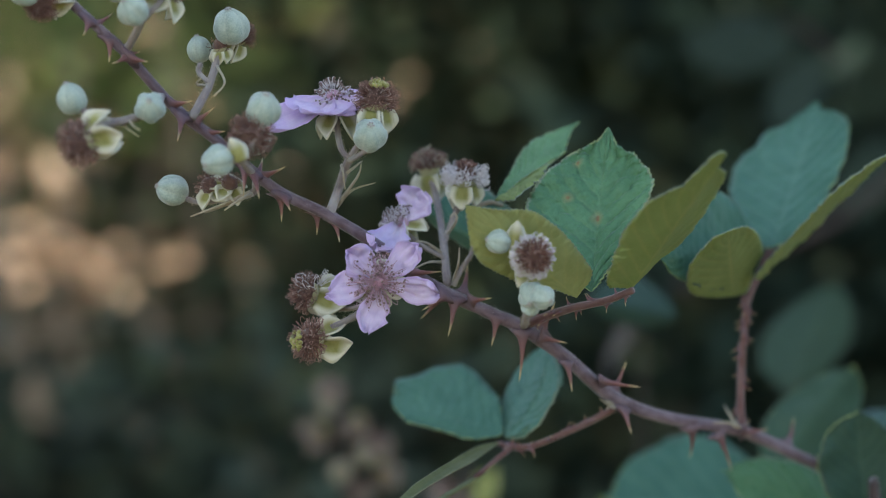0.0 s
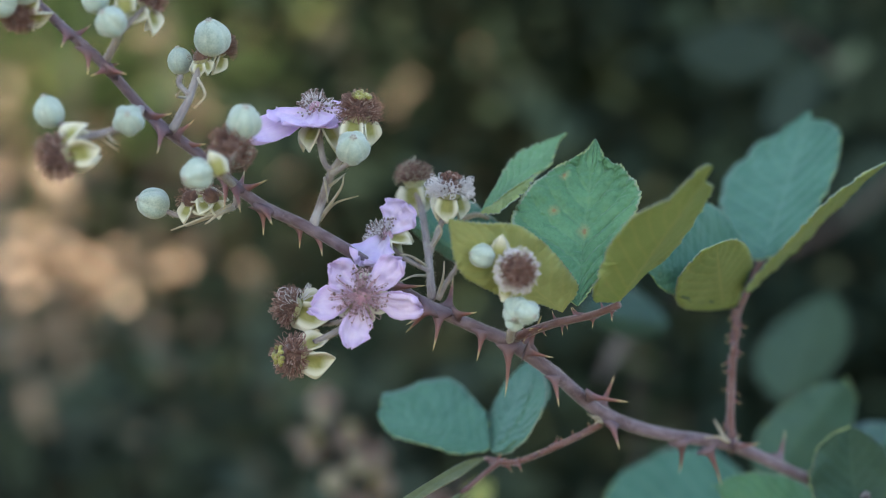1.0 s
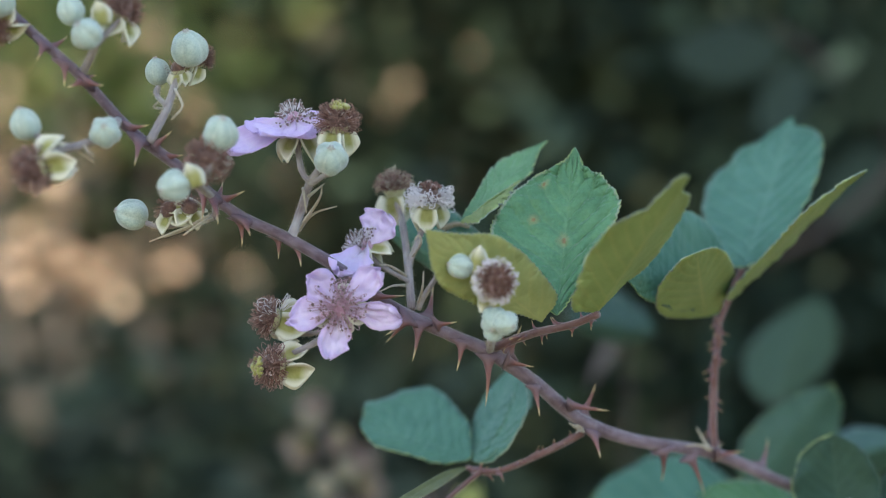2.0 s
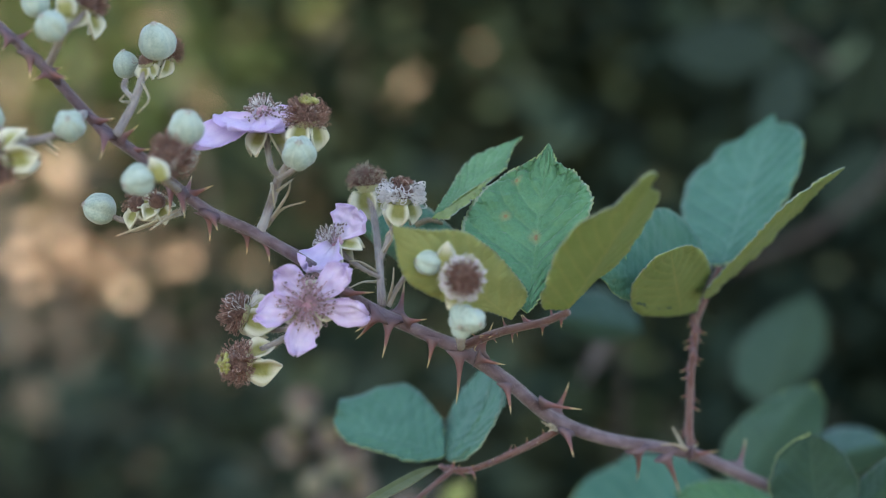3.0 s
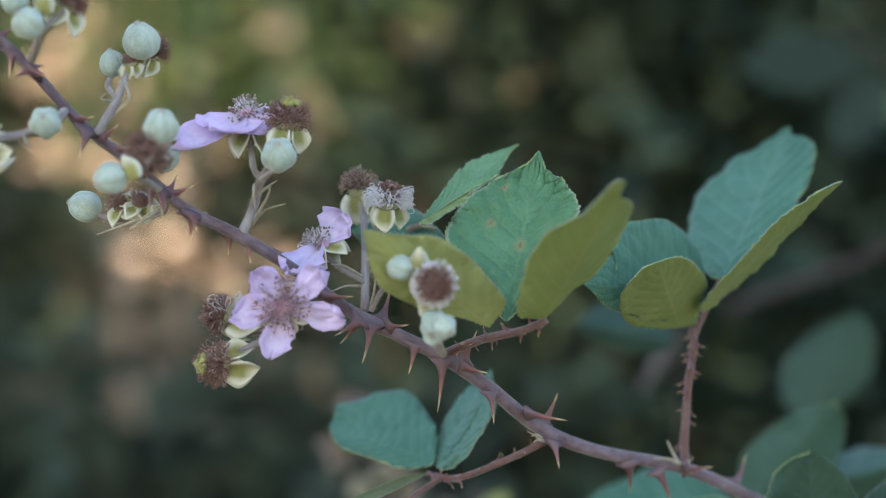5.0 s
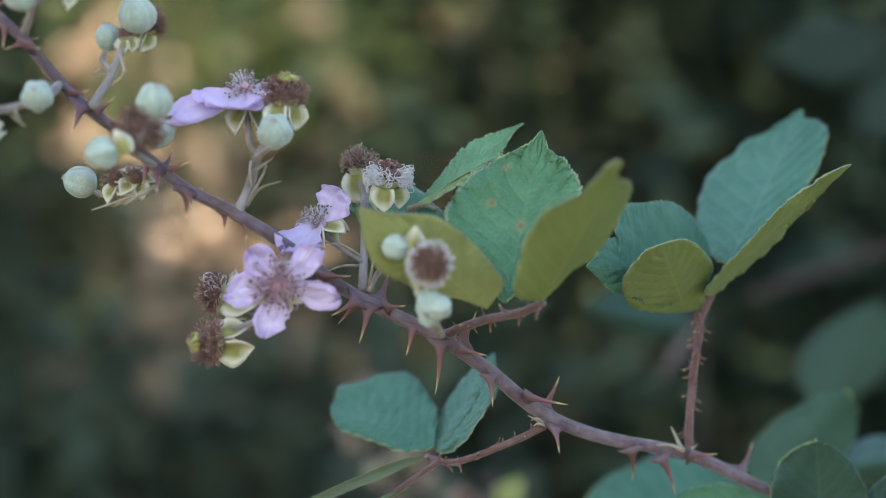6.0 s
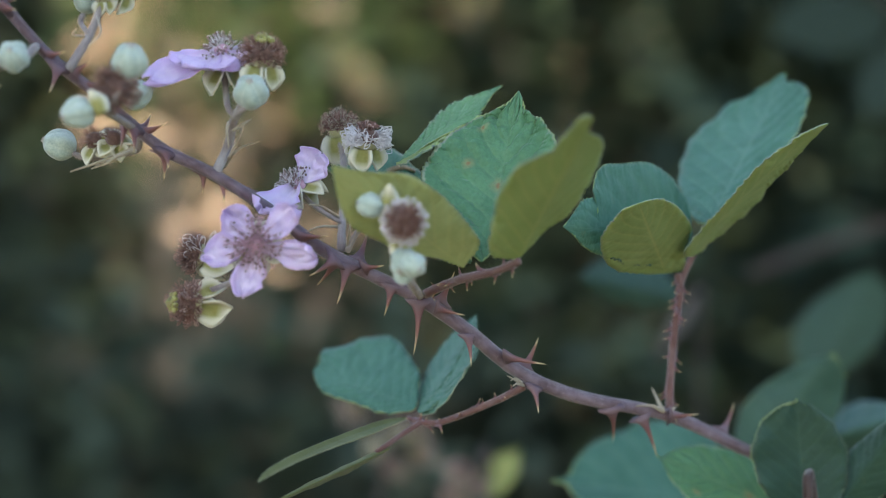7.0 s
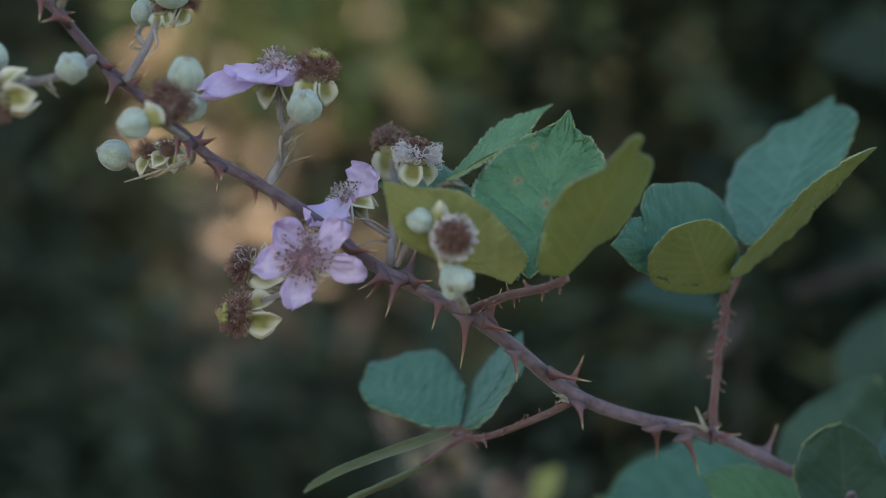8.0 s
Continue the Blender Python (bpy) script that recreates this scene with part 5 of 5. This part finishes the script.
leaflet(leaf, (LEAF_OLIVE, LEAF_OLIVE), base=(-0.0027, 0.0220, 0.9468), tip=(-0.0281, -0.0450, 0.9383), left=(0.0004, -0.0049, -0.0007), right=(-0.0010, -0.0005, 0.0006), seed=12, pleat=0.0001, rough=0.0002, bow=(-0.0012, 0.0, 0.0011),
        left_edge=[(0.11, 0.56), (0.22, 1.02), (0.34, 1.2), (0.53, 0.9), (0.67, 0.6), (0.82, 0.3)], right_edge=[(0.13, 1.2), (0.32, 1.14), (0.51, 1.1), (0.68, 1.3), (0.86, 1.3), (0.95, 0.74)])
leaflet(leaf, (LEAF_OLIVE, LEAF_OLIVE), base=(-0.0065, 0.0100, 0.9404), tip=(-0.0281, -0.0200, 0.9312), left=(-0.0187, -0.0020, 0.9357), right=(-0.0181, 0.0080, 0.9337), peak=0.45, seed=13, point=0.6, pleat=0.00004, rough=0.00015)
prickle_row(leaf, [(0.0551, 0.0310, 0.9492), (0.0578, 0.0300, 0.9501), (0.0589, 0.0300, 0.9513)], 4, 0.002, 9, BRACT)
bract([(0.0574, 0.0270, 0.9496), (0.0559, 0.0300, 0.9524), (0.0547, 0.0315, 0.9549)], 0.6, 0.2)
bract([(0.0567, 0.0270, 0.9500), (0.0545, 0.0250, 0.9512), (0.0509, 0.0240, 0.9511)], 0.5, 0.15)
for pts in ([(0.0241, 0.0080, 0.9569), (0.0229, 0.0060, 0.9580), (0.0217, 0.0050, 0.9575)], [(0.0245, 0.0080, 0.9563), (0.0231, 0.0050, 0.9568), (0.0223, 0.0040, 0.9563)], [(0.0237, 0.0090, 0.9565), (0.0226, 0.0080, 0.9575), (0.0208, 0.0070, 0.9585)]):
    bract(pts, 0.4, 0.12)

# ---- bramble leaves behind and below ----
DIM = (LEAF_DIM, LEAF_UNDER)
FAR = (LEAF_SHADED, LEAF_SHADED)


def low_shoot(foot, pts, label, blades, r0=2.0, r1=1.2, mats=DIM):
    """A bramble shoot from the ground with single big leaflets."""
    ob = holder("bramble_shoot", foot, label, "bramble", "bramble shoots")
    part("stem", rod([np.array(p) for p in (foot, *pts)], r0 / 1000, r1 / 1000, 24, 8, 0.05, 2), CANE, ob)
    for kw in blades:
        skin = kw.pop("skin", mats)
        part("leaflet", blade(**kw), list(skin), ob)
    return ob


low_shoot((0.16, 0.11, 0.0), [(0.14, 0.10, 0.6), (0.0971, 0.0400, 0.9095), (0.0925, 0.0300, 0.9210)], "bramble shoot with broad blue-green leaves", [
    dict(base=(0.0938, 0.0413, 0.9207), tip=(0.0899, 0.0392, 0.9529), left=(0.0787, 0.0351, 0.9406), right=(0.1030, 0.0413, 0.9403), peak=0.55, seed=31, point=0.45, beak=0.02, sag=0.03, crumple=0.3, skin=(LEAF_DARKENED, LEAF_UNDER)),
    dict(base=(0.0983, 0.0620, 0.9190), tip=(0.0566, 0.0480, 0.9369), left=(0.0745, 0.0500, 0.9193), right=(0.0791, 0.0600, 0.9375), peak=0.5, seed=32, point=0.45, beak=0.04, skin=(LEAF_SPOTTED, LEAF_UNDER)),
    dict(base=(0.1009, 0.0450, 0.9258), tip=(0.1161, 0.0300, 0.9515), left=(0.1052, 0.0450, 0.9415), right=(0.1158, 0.0350, 0.9356), peak=0.5, seed=33, point=0.5, crumple=0.3, skin=(LEAF_DARKENED, LEAF_UNDER))])
low_shoot((0.10, 0.2, 0.0), [(0.10, 0.18, 0.6), (0.0936, 0.1500, 0.9110), (0.0887, 0.1400, 0.9226)], "bramble shoot with wide green leaves dimmed as in shade", [
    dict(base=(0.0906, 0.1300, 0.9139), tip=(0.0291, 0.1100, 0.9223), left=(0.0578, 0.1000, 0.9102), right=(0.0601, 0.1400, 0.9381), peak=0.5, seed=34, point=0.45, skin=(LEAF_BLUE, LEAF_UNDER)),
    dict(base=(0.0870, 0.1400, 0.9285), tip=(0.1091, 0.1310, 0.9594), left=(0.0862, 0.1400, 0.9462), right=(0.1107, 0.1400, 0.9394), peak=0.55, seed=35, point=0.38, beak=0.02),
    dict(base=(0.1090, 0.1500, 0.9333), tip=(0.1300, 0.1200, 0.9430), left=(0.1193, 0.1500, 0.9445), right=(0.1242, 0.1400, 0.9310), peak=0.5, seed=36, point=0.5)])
low_shoot((0.2, 0.34, 0.0), [(0.17, 0.3, 0.6), (0.1330, 0.3300, 0.9150), (0.1290, 0.3300, 0.9300)], "bramble shoot with wide green leaves dimmed as in shade", [
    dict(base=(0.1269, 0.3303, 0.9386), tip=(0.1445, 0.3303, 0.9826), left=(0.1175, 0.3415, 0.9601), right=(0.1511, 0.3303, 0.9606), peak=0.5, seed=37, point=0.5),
    dict(base=(0.0668, 0.2300, 0.9712), tip=(0.0326, 0.2000, 0.9780), left=(0.0506, 0.2200, 0.9678), right=(0.0514, 0.2300, 0.9857), peak=0.5, seed=38, point=0.5)], mats=(LEAF_DARKENED, LEAF_DARKENED))
low_shoot((0.42, 0.85, 0.0), [(0.40, 0.8, 0.7), (0.2725, 0.7200, 1.0460), (0.2231, 0.7000, 1.1029), (0.1910, 0.7000, 1.1285)], "tall bramble shoot with leaves darkened as in shade", [
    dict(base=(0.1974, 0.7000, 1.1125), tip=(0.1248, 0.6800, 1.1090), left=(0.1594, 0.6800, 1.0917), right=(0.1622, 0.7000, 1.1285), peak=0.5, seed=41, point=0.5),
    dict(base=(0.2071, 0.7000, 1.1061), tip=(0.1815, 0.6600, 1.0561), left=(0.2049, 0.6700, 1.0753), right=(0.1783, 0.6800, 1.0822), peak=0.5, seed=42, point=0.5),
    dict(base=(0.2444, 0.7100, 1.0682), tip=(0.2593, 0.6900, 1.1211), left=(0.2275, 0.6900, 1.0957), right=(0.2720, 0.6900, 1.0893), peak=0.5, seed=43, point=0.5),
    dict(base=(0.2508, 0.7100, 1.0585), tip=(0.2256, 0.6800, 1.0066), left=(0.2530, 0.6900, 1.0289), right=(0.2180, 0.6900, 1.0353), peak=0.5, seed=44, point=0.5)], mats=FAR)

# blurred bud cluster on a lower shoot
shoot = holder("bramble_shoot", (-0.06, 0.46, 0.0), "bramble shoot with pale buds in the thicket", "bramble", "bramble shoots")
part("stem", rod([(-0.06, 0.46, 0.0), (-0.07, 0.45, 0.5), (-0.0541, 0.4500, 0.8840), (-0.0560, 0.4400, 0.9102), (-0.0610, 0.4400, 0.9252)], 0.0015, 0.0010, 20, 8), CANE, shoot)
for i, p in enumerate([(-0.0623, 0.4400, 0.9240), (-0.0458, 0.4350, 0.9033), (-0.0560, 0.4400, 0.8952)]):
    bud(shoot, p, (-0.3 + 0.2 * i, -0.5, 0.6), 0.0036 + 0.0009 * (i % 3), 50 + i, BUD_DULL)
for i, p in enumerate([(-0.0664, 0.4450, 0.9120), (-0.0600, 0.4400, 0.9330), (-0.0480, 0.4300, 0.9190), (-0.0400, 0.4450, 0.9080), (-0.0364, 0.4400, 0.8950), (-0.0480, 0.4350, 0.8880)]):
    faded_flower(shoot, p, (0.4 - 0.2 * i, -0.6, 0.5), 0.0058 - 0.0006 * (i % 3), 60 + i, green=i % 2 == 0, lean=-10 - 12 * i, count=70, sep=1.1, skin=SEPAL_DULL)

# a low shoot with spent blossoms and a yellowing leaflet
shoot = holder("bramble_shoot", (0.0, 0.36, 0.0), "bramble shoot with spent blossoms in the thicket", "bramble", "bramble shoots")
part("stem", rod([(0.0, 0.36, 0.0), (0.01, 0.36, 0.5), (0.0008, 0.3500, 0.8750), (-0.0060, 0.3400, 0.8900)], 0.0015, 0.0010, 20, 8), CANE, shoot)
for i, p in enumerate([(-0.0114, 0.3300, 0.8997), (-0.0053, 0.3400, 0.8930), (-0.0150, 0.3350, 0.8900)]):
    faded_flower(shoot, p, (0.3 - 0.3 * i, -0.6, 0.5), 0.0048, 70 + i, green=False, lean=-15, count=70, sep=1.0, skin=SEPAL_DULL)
part("leaflet", blade((-0.0020, 0.3450, 0.8880), (0.0110, 0.3550, 0.9060), (-0.0010, 0.3500, 0.9000), (0.0090, 0.3450, 0.8940), rows=41, cols=4), [LEAF_AGED, LEAF_AGED], shoot, "yellowing leaflet")


def cane(pts, r, label):
    ob = part("cane", rod([np.array(p) for p in pts], r, r * 0.8, 20, 8, 0.05, 3), CANE, None)
    return tagged(ob, label, "cane", "old canes")


cane([(0.50, 0.75, 0.0), (0.46, 0.72, 0.6), (0.2834, 0.6000, 1.0472), (0.2277, 0.6000, 1.0282), (0.1943, 0.6100, 1.0047), (0.1542, 0.6200, 0.9883), (0.1183, 0.6200, 0.9734)], 0.0026, "arched brown bramble cane in the thicket")
twig = cane([(0.10, 0.56, 0.0), (0.09, 0.55, 0.6), (0.0903, 0.5400, 0.9282), (0.0872, 0.5200, 0.9677)], 0.0012, "thin dead twig with a hanging pale leaf")
part("dead_leaf", blade((0.0872, 0.5200, 0.9663), (0.0679, 0.5150, 0.9327), (0.0755, 0.5200, 0.9513), (0.0800, 0.5150, 0.9478), rows=21, cols=3), [DEAD_LEAF, DEAD_LEAF], twig, "pale withered leaf")
